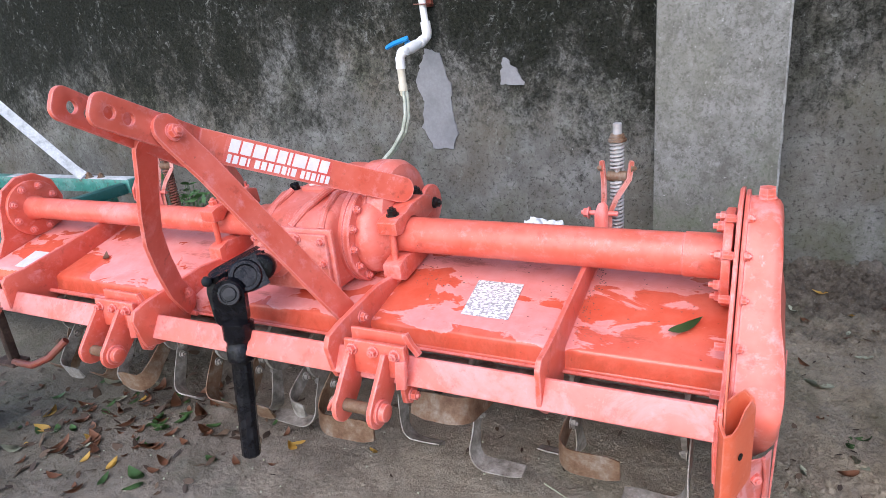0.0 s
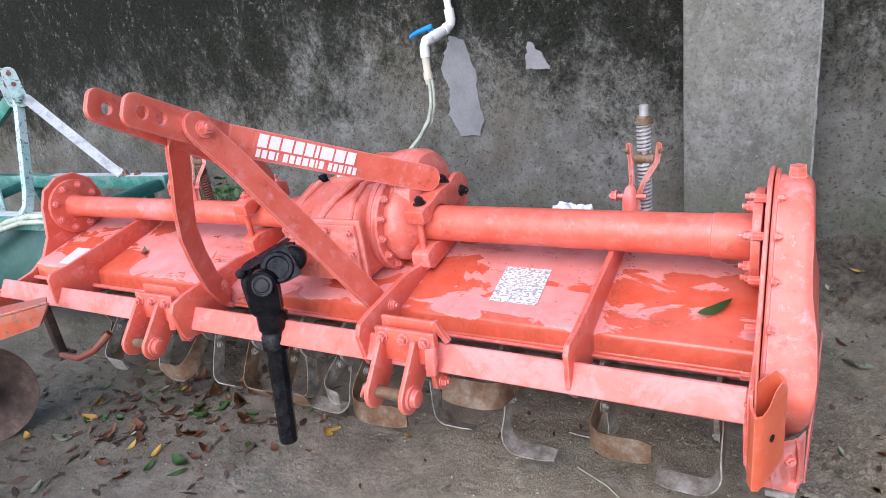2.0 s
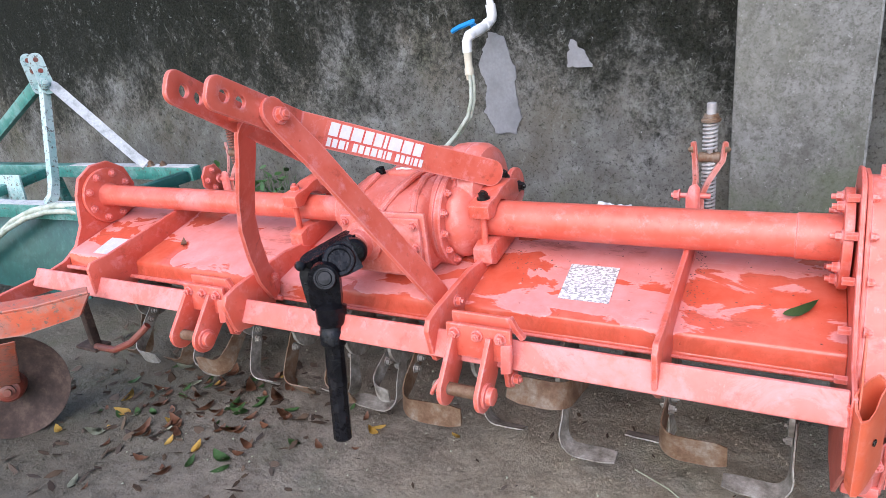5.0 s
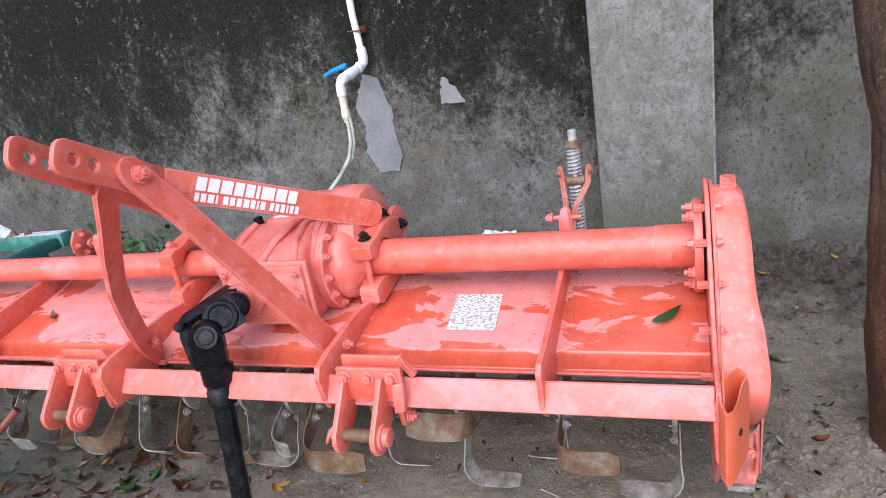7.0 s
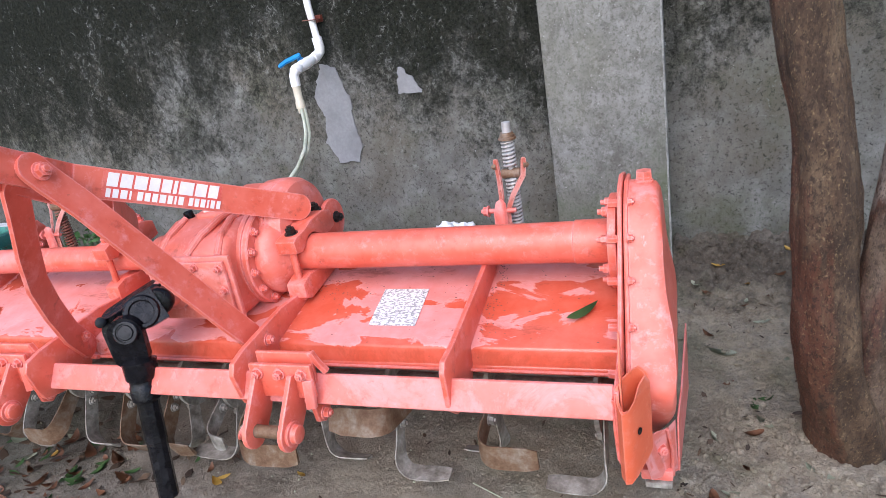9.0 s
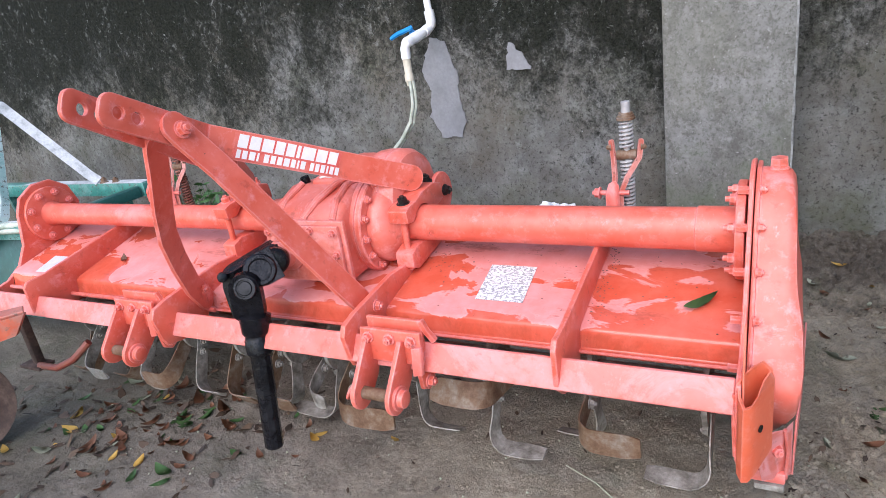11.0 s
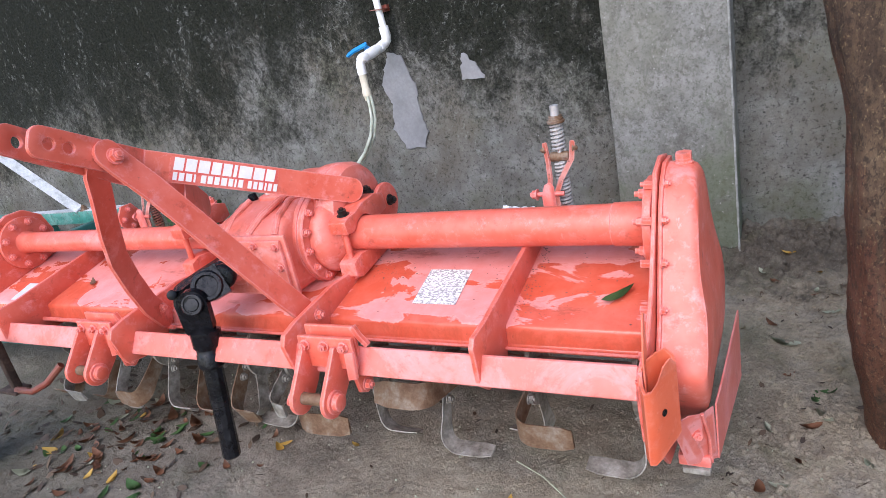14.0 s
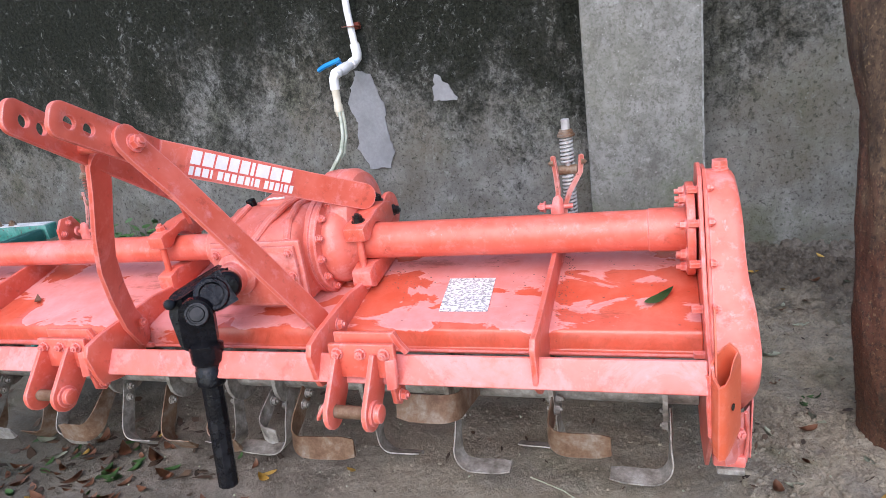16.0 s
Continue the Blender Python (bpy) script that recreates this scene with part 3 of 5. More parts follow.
# long raised seam along the front of the hood
bm = bmesh.new()
sweep(bm, [(x, 0.232, 0.3695) for x in np.linspace(-1.33, 1.045, 12)], 0.0035, 8)
part("hood_seam", bm, ORANGE, tiller)
bm = bmesh.new()
sweep(bm, [(x, 0.222, 0.374) for x in np.linspace(-1.33, -0.32, 6)], 0.007, 8)
part("tie_rod", bm, ORANGE, tiller)

AX, AZ = 0.46, 0.568  # the cross tube's axis
bm = bmesh.new()
lathe(bm, [(0.225, 0.0465), (0.95, 0.047), (0.952, 0.0495), (1.02, 0.0495), (1.045, 0.053)], Matrix.Translation((0, AX, AZ)) @ Matrix.Rotation(math.pi / 2, 4, "Y"))
part("tube", bm, TUBEPAINT, tiller)
bm = bmesh.new()
lathe(bm, [(-1.345, 0.05), (-1.32, 0.040), (-1.3, 0.0385), (-0.2, 0.0385)], Matrix.Translation((0, AX, AZ)) @ Matrix.Rotation(math.pi / 2, 4, "Y"))
part("tube", bm, TUBEPAINT, tiller)

# end flanges
for x0, x1, r, n, side in ((-1.352, -1.336, 0.102, 8, 1), (1.030, 1.048, 0.105, 8, -1)):
    bm = bmesh.new()
    rod(bm, (x0, AX, AZ), (x1, AX, AZ), r, 48)
    flange = part("flange", bevel(bm, 0.003), ORANGE, tiller)
    for k in range(n):
        a = (k + 0.5) * math.tau / n
        bolt(flange, (x1 if side > 0 else x0, AX + math.cos(a) * (r - 0.02), AZ + math.sin(a) * (r - 0.02)), (side, 0, 0), 0.011)
    for k in range(n):
        if side < 0:
            a = (k + 0.5) * math.tau / n
            bm = bmesh.new()
            rod(bm, (x0 - 0.022, AX + math.cos(a) * (r - 0.02), AZ + math.sin(a) * (r - 0.02)), (x0, AX + math.cos(a) * (r - 0.02), AZ + math.sin(a) * (r - 0.02)), 0.006, 10)
            part("stud", bm, ORANGE, flange)

# left end plate
bm = bmesh.new()
plate_x(bm, [(0.345, 0.60), (0.37, 0.655), (0.43, 0.69), (0.50, 0.69), (0.56, 0.65), (0.585, 0.58), (0.57, 0.50), (0.64, 0.36), (0.66, 0.18), (0.54, 0.08), (0.42, 0.12), (0.34, 0.24), (0.22, 0.30), (0.05, 0.318), (-0.08, 0.322), (-0.08, 0.352), (0.0, 0.366), (0.15, 0.374), (0.23, 0.39), (0.285, 0.425), (0.325, 0.49)], -1.368, -1.353)
part("end_plate", bevel(bm, 0.002, 1), ORANGE, tiller)

# ribs across the hood
RIB = [(0.088, 0.365), (0.086, 0.452), (0.100, 0.470), (0.16, 0.474), (0.45, 0.527), (0.575, 0.52), (0.575, 0.482), (0.36, 0.428), (0.262, 0.40), (0.236, 0.345), (0.19, 0.318), (0.125, 0.332)]
for x in (-0.985, 0.735):
    bm = bmesh.new()
    plate_x(bm, RIB, x - 0.006, x + 0.006)
    rib = part("rib", bevel(bm, 0.003), ORANGE, tiller)
    bm = bmesh.new()
    sweep(bm, [(x + 0.008, y, z) for y, z in ((0.262, 0.408), (0.36, 0.433), (0.46, 0.46), (0.56, 0.487))], 0.004, 6)
    part("weld", bm, ORANGE, rib)

# mounting plates that carry the gearbox
MOUNT = [(0.074, 0.37), (0.062, 0.43), (0.075, 0.455), (0.12, 0.466), (0.30, 0.486), (0.36, 0.482), (0.50, 0.50), (0.58, 0.52), (0.60, 0.50), (0.575, 0.487), (0.36, 0.43), (0.262, 0.402), (0.236, 0.352), (0.19, 0.325), (0.125, 0.335), (0.085, 0.345)]
for x, dy, cx, cw in ((-0.352, -0.02, -0.365, 0.026), (0.245, 0.012, 0.252, 0.028)):
    bm = bmesh.new()
    plate_x(bm, [(y + dy * (y < 0.3), z) for y, z in MOUNT], x - 0.007, x + 0.007)
    mount = part("mounting_plate", bevel(bm, 0.003), ORANGE, tiller)
    bolt(mount, (x + 0.007, 0.215, 0.443), (1, 0, 0), 0.012)
    # clamp that holds the tube down on the plate
    arch = [(0.376, 0.592), (0.372, 0.626), (0.392, 0.634), (0.43, 0.638), (0.465, 0.650), (0.53, 0.656), (0.572, 0.644), (0.578, 0.598), (0.545, 0.590)]
    arch += [(AX + 0.05 * math.cos(a), AZ + 0.05 * math.sin(a)) for a in np.linspace(0.6, math.pi - 0.6, 7)] + [(0.405, 0.588)]
    bm = bmesh.new()
    plate_x(bm, arch, cx - cw, cx + cw)
    clamp = part("clamp", bevel(bm, 0.004), ORANGE, tiller)
    for y, z in ((0.411, 0.634), (0.542, 0.653)):
        bolt(clamp, (cx, y, z), (0, -0.15, 1), 0.014, GREASY if x > 0 else ORANGE)
    for y in (0.398, 0.555):
        bm = bmesh.new()
        rod(bm, (cx, y, 0.46), (cx, y, 0.60), 0.009, 12)
        part("clamp_bolt", bm, ORANGE, clamp)
    bm = bmesh.new()
    plate_x(bm, [(0.372, 0.474), (0.372, 0.512), (0.41, 0.525), (AX, AZ - 0.047), (0.52, 0.53), (0.575, 0.53), (0.575, 0.49), (0.40, 0.462)], cx - cw + 0.002, cx + cw - 0.002)
    part("saddle", bevel(bm, 0.004), ORANGE, tiller)
bm = bmesh.new()
rod(bm, (0.238, 0.628, 0.596), (0.252, 0.628, 0.596), 0.060, 32)
ear = part("ear", bevel(bm, 0.003), ORANGE, tiller)
bolt(ear, (0.252, 0.640, 0.600), (1, 0, 0), 0.013, GREASY)

# gearbox: casing, flange pair, bell, round rear covers, input housing with its cover plate
TURN = Matrix.Translation((0, AX, AZ)) @ Matrix.Rotation(math.pi / 2, 4, "Y")
bm = bmesh.new()
lathe(bm, [(-0.225, 0.043), (-0.222, 0.060), (-0.178, 0.064), (-0.170, 0.070), (-0.150, 0.090), (-0.115, 0.108), (-0.06, 0.121), (0.01, 0.127), (0.08, 0.124), (0.112, 0.119), (0.128, 0.123)], TURN, 56)
for v in bm.verts:
    v.co += noise.noise_vector(v.co * 14) * 0.0022
gearbox = part("gearbox", bm, CASTPAINT, tiller, "cast orange gear casing with oily grime")
bm = bmesh.new()
lathe(bm, [(0.124, 0.120), (0.126, 0.131), (0.129, 0.134), (0.142, 0.134), (0.1435, 0.130), (0.1465, 0.130), (0.148, 0.134), (0.160, 0.134), (0.163, 0.131), (0.163, 0.10)], TURN, 64)
part("flange", bm, CASTPAINT, gearbox)
for k in range(14):
    a = (k + 0.15) * math.tau / 14
    bolt(gearbox, (0.163, AX + math.cos(a) * 0.119, AZ + math.sin(a) * 0.119), (1, 0, 0), 0.0095)
bm = bmesh.new()
lathe(bm, [(0.162, 0.103), (0.168, 0.1065), (0.184, 0.107), (0.198, 0.102), (0.212, 0.090), (0.222, 0.074), (0.230, 0.060), (0.240, 0.054)], TURN, 56)
part("bell", bm, CASTPAINT, gearbox)
bm = bmesh.new()
lathe(bm, [(0.116, 0.06), (0.118, 0.118), (0.126, 0.129), (0.150, 0.132), (0.170, 0.132), (0.174, 0.1285), (0.178, 0.132), (0.200, 0.131), (0.218, 0.121), (0.228, 0.10), (0.230, 0.05)], Matrix.Translation((0, 0.535, 0.615)) @ Matrix.Rotation(math.pi / 2, 4, "Y"), 64)
part("rear_cover", bm, CASTPAINT, gearbox)
bm = bmesh.new()
lathe(bm, [(0.015, 0.05), (0.020, 0.10), (0.034, 0.119), (0.056, 0.127), (0.088, 0.127), (0.108, 0.119), (0.116, 0.10)], Matrix.Translation((0, 0.530, 0.612)) @ Matrix.Rotation(math.pi / 2, 4, "Y"), 56)
part("rear_cover", bm, CASTPAINT, gearbox)
bm = bmesh.new()
plate_x(bm, [(0.288, 0.466), (0.288, 0.632), (0.325, 0.662), (0.40, 0.690), (0.45, 0.690), (0.45, 0.455), (0.32, 0.455)], -0.098, 0.132)
bevel(bm, 0.020, 3)
for v in bm.verts:
    v.co += noise.noise_vector(v.co * 20) * 0.0016
part("input_housing", bm, CASTPAINT, gearbox)
bm = bmesh.new()
box(bm, (-0.108, 0.276, 0.462), (0.152, 0.290, 0.634))
part("cover_rim", bevel(bm, 0.006), CASTPAINT, gearbox)
bm = bmesh.new()
box(bm, (-0.096, 0.264, 0.472), (0.141, 0.277, 0.624))
cover = part("cover_plate", bevel(bm, 0.005), CASTPAINT, gearbox)
for x, z in ((-0.08, 0.490), (-0.08, 0.606), (0.127, 0.490), (0.127, 0.548), (0.127, 0.606), (0.055, 0.610)):
    bolt(cover, (x, 0.264, z), (0, -1, 0), 0.0095)
bm = bmesh.new()
lathe(bm, [(0, 0.056), (0.012, 0.054), (0.022, 0.040), (0.04, 0.036)], Matrix.Translation((-0.028, 0.266, 0.556)) @ Matrix.Rotation(math.pi / 2, 4, "X"), 32)
part("seal_boss", bm, CASTPAINT, gearbox)
# cast webs that run slantwise up the casing, the inspection lid and the black plug
for pts in (((0.020, 0.292, 0.632), (0.048, 0.332, 0.672), (0.072, 0.385, 0.697), (0.088, 0.43, 0.703)), ((0.112, 0.292, 0.628), (0.104, 0.335, 0.668), (0.100, 0.39, 0.692), (0.112, 0.44, 0.698)), ((-0.07, 0.294, 0.628), (-0.062, 0.34, 0.668), (-0.05, 0.40, 0.694))):
    bm = bmesh.new()
    sweep(bm, pts, [0.011, 0.010, 0.009, 0.006][:len(pts)], 10)
    part("casting_rib", bm, CASTPAINT, gearbox)
bm = bmesh.new()
box(bm, (-0.048, -0.042, -0.010), (0.048, 0.042, 0.012), Matrix.Translation((0.020, 0.452, 0.694)) @ Matrix.Rotation(0.12, 4, "X"))
lid = part("inspection_lid", bevel(bm, 0.008, 3), CASTPAINT, gearbox)
bm = bmesh.new()
sweep(bm, [(-0.004, 0.420, 0.7045), (0.012, 0.426, 0.706), (0.026, 0.422, 0.7055), (0.044, 0.428, 0.706)], 0.003, 6)
part("paint_mark", bm, WHITE, lid, "faint white paint mark")
bm = bmesh.new()
rod(bm, (-0.054, 0.425, 0.675), (-0.057, 0.420, 0.708), 0.013, 12)
part("filler_plug", bevel(bm, 0.002), BLACK, gearbox, "small black plug")

# mast: two top plates that open towards the clamps
BOOM = [Vector((-0.0135, -0.147, 1.010)), Vector((-0.007, 0.078, 0.893)), Vector((0.165, 0.366, 0.744)), Vector((0.266, 0.500, 0.672))]
ALONG = (BOOM[2] - BOOM[1]).normalized()
ACROSS = Vector((ALONG.y, -ALONG.x, 0)).normalized()


def drilled(pts, width, thick, hint, holes, tail):
    """A flat bar with round holes at lengths from its start, rounded at the front, that bends away at its second point."""
    b = bmesh.new()
    d = (pts[1] - pts[0]).normalized()
    n = (Vector(hint) - d * Vector(hint).dot(d)).normalized()
    w = d.cross(n)
    r, ln, c = width / 2, (pts[1] - pts[0]).length, 0.024
    outline = [(ln, -r), (ln, r)]
    for cx, cy, a0 in ((c, r - c, 90), (c, c - r, 180)):
        outline += [(cx + c * math.cos(radians(a0 + k * 15)), cy + c * math.sin(radians(a0 + k * 15))) for k in range(7)]
    loops = [outline] + [[(h + hr * math.cos(k * math.tau / 24), hr * math.sin(k * math.tau / 24)) for k in range(24)] for h, hr in holes]
    edges = []
    for loop in loops:
        vs = [b.verts.new(pts[0] + d * x + w * y - n * thick / 2) for x, y in loop]
        edges += [b.edges.new((vs[k], vs[(k + 1) % len(vs)])) for k in range(len(vs))]
    bmesh.ops.triangle_fill(b, use_beauty=True, edges=edges)
    r2 = bmesh.ops.extrude_face_region(b, geom=b.faces[:])
    bmesh.ops.translate(b, vec=n * thick, verts=[v for v in r2["geom"] if isinstance(v, bmesh.types.BMVert)])
    bevel(b, 0.0016, 2, 50)
    ribbon(b, pts[1:], width, thick, tail, (False, True))
    return b


mast_r = part("mast_plate", drilled(BOOM, 0.068, 0.011, (1, 0, 0), [(0.040, 0.0125), (0.081, 0.0125)], ACROSS), ORANGE, tiller)
LEFT = [Vector((-0.1100, -0.152, 1.026)), Vector((-0.175, 0.30, 0.776)), Vector((-0.300, 0.47, 0.662))]
mast_l = part("mast_plate", drilled(LEFT, 0.068, 0.011, (1, 0.1, 0), [(0.045, 0.0125), (0.086, 0.0125)], (1, 0.4, 0)), ORANGE, tiller)
bm = bmesh.new()
rod(bm, (-0.15, 0.006, 0.93), (0.004, 0.006, 0.93), 0.011, 16)
part("mast_bolt", bm, ORANGE, tiller)

# straps from the mast down to the mounting plates
bm = bmesh.new()
ribbon(bm, [(-0.002, -0.020, 0.966), (0.008, 0.010, 0.915), (0.040, 0.045, 0.845), (0.184, 0.188, 0.510), (0.210, 0.238, 0.420)], 0.064, 0.011, (1, -0.05, 0.25))
strap = part("strap", bevel(bm, 0.002, 1), ORANGE, tiller)
bolt(strap, (0.010, 0.005, 0.931), (1, -0.1, 0.25), 0.015)
bm = bmesh.new()
ribbon(bm, [(-0.125, 0.04, 0.92), (-0.156, 0.051, 0.839), (-0.201, 0.065, 0.74), (-0.237, 0.082, 0.656), (-0.274, 0.119, 0.571), (-0.313, 0.168, 0.478), (-0.346, 0.237, 0.386)], 0.064, 0.011, (1, 0.05, 0.2))
strap = part("strap", bevel(bm, 0.002, 1), ORANGE, tiller)
bolt(strap, (-0.326, 0.208, 0.446), (1, 0, 0.1), 0.013)

# white maker's marks on the mast plate: plain blocks in place of letters
UP = ACROSS.cross(ALONG)
if UP.z < 0:
    UP = -UP
def decal(name, s0, s1, u0, u1, lift, mat, parent, lean=0.0):
    b = bmesh.new()
    o = BOOM[1] + ACROSS * (0.0058 + lift)
    slab(b, [o + ALONG * s0 + UP * u0, o + ALONG * s1 + UP * u0, o + ALONG * (s1 + lean) + UP * u1, o + ALONG * (s0 + lean) + UP * u1], ACROSS * 0.0006)
    return part(name, b, mat, parent, smooth=False)
field = decal("marking_field", 0.056, 0.316, -0.030, 0.029, 0.0004, MARKFIELD, mast_r)
x = 0.064
for wdt in (0.026, 0.028, 0.03, 0.026, 0.025, 0.012, 0.036, 0.03, 0.027):
    decal("mark", x, x + wdt - 0.004, -0.003, 0.027, 0.001, WHITE, field, 0.002)
    x += wdt + 0.0007
x = 0.064
for wdt in (0.012, 0.014, 0.016, 0.007, -0.006, 0.014, 0.014, 0.014, 0.016, 0.013, 0.007, 0.014, -0.006, 0.012, 0.012, 0.013, 0.007, 0.012, 0.012):
    if wdt > 0:
        decal("mark", x, x + wdt - 0.0025, -0.027, -0.008, 0.001, WHITE, field, 0.001)
    x += abs(wdt) + 0.0018

# worn paper label and the smaller plate on the hood
def on_hood(y):
    return 0.418 + (y - 0.262) * 0.2349


def hood_label(name, x0, x1, y0, y1, skew, mat, label):
    b = bmesh.new()
    slab(b, [(x0, y0, on_hood(y0) + 0.0012), (x1, y0, on_hood(y0) + 0.0012), (x1 + skew, y1, on_hood(y1) + 0.0012), (x0 + skew, y1, on_hood(y1) + 0.0012)], (0, 0, 0.0012))
    return part(name, b, mat, tiller, label, smooth=False)


hood_label("label", 0.470, 0.590, 0.312, 0.444, -0.006, LABEL, "worn white paper label, its print rubbed off")
hood_label("label", -1.225, -1.10, 0.264, 0.355, -0.012, SILVER, "scuffed silver plate")

# mud that has gathered along the ribs, in the end corner and under the clamp
rng = random.Random(8)
bm = bmesh.new()
for k in range(220):
    zone = k % 3
    if zone == 0:
        x, y = 0.747 + abs(rng.gauss(0, 0.014)), rng.uniform(0.27, 0.54)
    elif zone == 1:
        x, y = rng.gauss(0.30, 0.05), rng.uniform(0.40, 0.52)
    else:
        x, y = rng.uniform(0.30, 1.04), rng.uniform(0.27, 0.54)
    z, r = 0.418 + (y - 0.262) * 0.2349, rng.uniform(0.0006, 0.0020)
    bmesh.ops.create_icosphere(bm, subdivisions=1, radius=r, matrix=Matrix.Translation((x, y, z + r * 0.2)) @ Matrix.Rotation(rng.uniform(0, 3), 4, "Z") @ Matrix.Diagonal((1.6, 0.9, 0.4, 1)))
mud = part("mud", bm, CLOD, tiller)
tagged(mud, "dark crumbs of dried mud", kind="stuff")


# lower hitch brackets
def hitch(dx):
    b = bmesh.new()
    slab(b, [(0.306 + dx, 0.074, 0.385), (0.458 + dx, 0.074, 0.385), (0.458 + dx, 0.078, 0.462), (0.306 + dx, 0.078, 0.462)], (0, 0.011, 0))
    h = part("hitch_bracket", bevel(b, 0.003), ORANGE, tiller)
    for x in (0.328, 0.382, 0.436):
        bolt(h, (x + dx, 0.076, 0.442), (0, -1, 0.05), 0.0105)
    b = bmesh.new()
    slab(b, [(0.306 + dx, 0.106, 0.40), (0.446 + dx, 0.106, 0.40), (0.446 + dx, 0.110, 0.474), (0.306 + dx, 0.110, 0.474)], (0, 0.010, 0))
    part("backing_plate", bevel(b, 0.003), ORANGE, h)
    b = bmesh.new()
    ribbon(b, [(0.443 + dx, 0.115, 0.473), (0.454 + dx, 0.116, 0.448), (0.470 + dx, 0.118, 0.425)], 0.012, 0.012, (1, 0, 0.3), (False, False))
    part("cheek", bevel(b, 0.002), ORANGE, h)
    b = bmesh.new()
    slab(b, [(0.438 + dx, 0.068, 0.43), (0.459 + dx, 0.070, 0.432), (0.456 + dx, 0.066, 0.366), (0.434 + dx, 0.064, 0.362)], (0.003, 0.008, 0))
    part("gusset", bevel(b, 0.002), CHALKY, h)
    for x in (0.325, 0.412):
        ear = [(0.02 + 0.038 * math.cos(a), 0.335 + 0.038 * math.sin(a)) for a in np.linspace(math.radians(130), math.radians(300), 10)]
        ear += [(0.085, 0.345), (0.10, 0.37), (0.079, 0.44), (0.066, 0.445)]
        b = bmesh.new()
        plate_x(b, ear, x + dx - 0.006, x + dx + 0.006)
        part("lug", bevel(b, 0.0025), ORANGE, h)
    b = bmesh.new()
    rod(b, (0.295 + dx, 0.02, 0.335), (0.432 + dx, 0.02, 0.335), 0.014, 20)
    part("hitch_pin", bevel(b, 0.002), RUSTY, h, "rusty steel pin")
    b = bmesh.new()
    lathe(b, [(0, 0.027), (0.006, 0.027), (0.007, 0.020), (0.018, 0.019), (0.02, 0.015)], Matrix.Translation((0.418 + dx, 0.02, 0.335)) @ Matrix.Rotation(math.pi / 2, 4, "Y"), 24)
    part("pin_head", b, ORANGE, h)
    b = bmesh.new()
    sweep(b, [(0.30 + dx + 0.010 * math.sin(a), 0.02 + 0.018 * math.cos(a), 0.335 + 0.018 * math.sin(a)) for a in np.linspace(0, math.tau * 0.93, 16)], 0.004, 8)
    part("linch_ring", b, ORANGE, h)
    b = bmesh.new()
    plate_x(b, [(0.085, 0.36), (0.15, 0.36), (0.14, 0.315), (0.115, 0.30), (0.09, 0.315)], 0.43 + dx, 0.442 + dx)
    lug = part("lower_ear", bevel(b, 0.003), ORANGE, h)
    bolt(lug, (0.442 + dx, 0.112, 0.325), (1, 0, 0), 0.012)


hitch(-0.010)
hitch(-0.842)

# right-hand side: side plate, chain cover, filler cap, skirt, guard, skid
SIDE = [(0.40, 0.70), (0.47, 0.715), (0.54, 0.70), (0.60, 0.60), (0.66, 0.40), (0.68, 0.20), (0.58, 0.08), (0.42, 0.05), (0.27, 0.08), (0.16, 0.20), (0.10, 0.26), (0.095, 0.42), (0.18, 0.435), (0.26, 0.505), (0.34, 0.61)]
bm = bmesh.new()
plate_x(bm, SIDE, 1.053, 1.062)
side = part("side_plate", bevel(bm, 0.002, 1), ORANGE, tiller)
COVER = [(0.405, 0.665), (0.45, 0.69), (0.52, 0.685), (0.575, 0.60), (0.62, 0.40), (0.63, 0.22), (0.55, 0.12), (0.42, 0.10), (0.335, 0.175), (0.262, 0.245), (0.208, 0.315), (0.210, 0.365), (0.265, 0.44), (0.315, 0.53), (0.365, 0.62)]
bm = bmesh.new()
cy, cz = 0.42, 0.40
plate_x(bm, [(cy + (y - cy) * 1.07, cz + (z - cz) * 1.05) for y, z in COVER], 1.064, 1.073)
rim = part("cover_rim", bevel(bm, 0.003), ORANGE, tiller)
n = len(COVER)
OUTLINE = []  # the same outline with its corners run smooth
for k in range(n):
    p0, p1, p2, p3 = (Vector(COVER[(k + d) % n]) for d in (-1, 0, 1, 2))
    for u in (0, 0.2, 0.4, 0.6, 0.8):
        q = 0.5 * (2 * p1 + (p2 - p0) * u + (2 * p0 - 5 * p1 + 4 * p2 - p3) * u * u + (3 * p1 - p0 - 3 * p2 + p3) * u ** 3)
        OUTLINE.append((q.x, q.y))
bm = bmesh.new()
rings = []
for depth, k in ((0.0, 1.0), (0.35, 1.0), (0.72, 0.995), (0.9, 0.975), (0.98, 0.94), (1.0, 0.86), (1.0, 0.5), (1.0, 0.1)):
    ring = []
    for y, z in OUTLINE:
        yy, zz = cy + (y - cy) * k, cz + (z - cz) * k
        out = float(np.interp(zz, (0.08, 0.13, 0.19, 0.28, 0.38, 0.44, 0.50, 0.56, 0.66, 0.70), (1.094, 1.118, 1.140, 1.153, 1.159, 1.155, 1.146, 1.140, 1.135, 1.131)))
        out += 0.0025 * noise.noise(Vector((3, yy * 9, zz * 9)))
        ring.append(bm.verts.new((1.073 + (out - 1.073) * depth, yy, zz)))
    rings.append(ring)
# chalky front, deeper orange outer face: sky sheen and shade put into paint
for i, (a, b) in enumerate(zip(rings, rings[1:])):
    for k in range(len(OUTLINE)):
        bm.faces.new((a[k], a[(k + 1) % len(OUTLINE)], b[(k + 1) % len(OUTLINE)], b[k])).material_index = 1 if i > 3 else 0
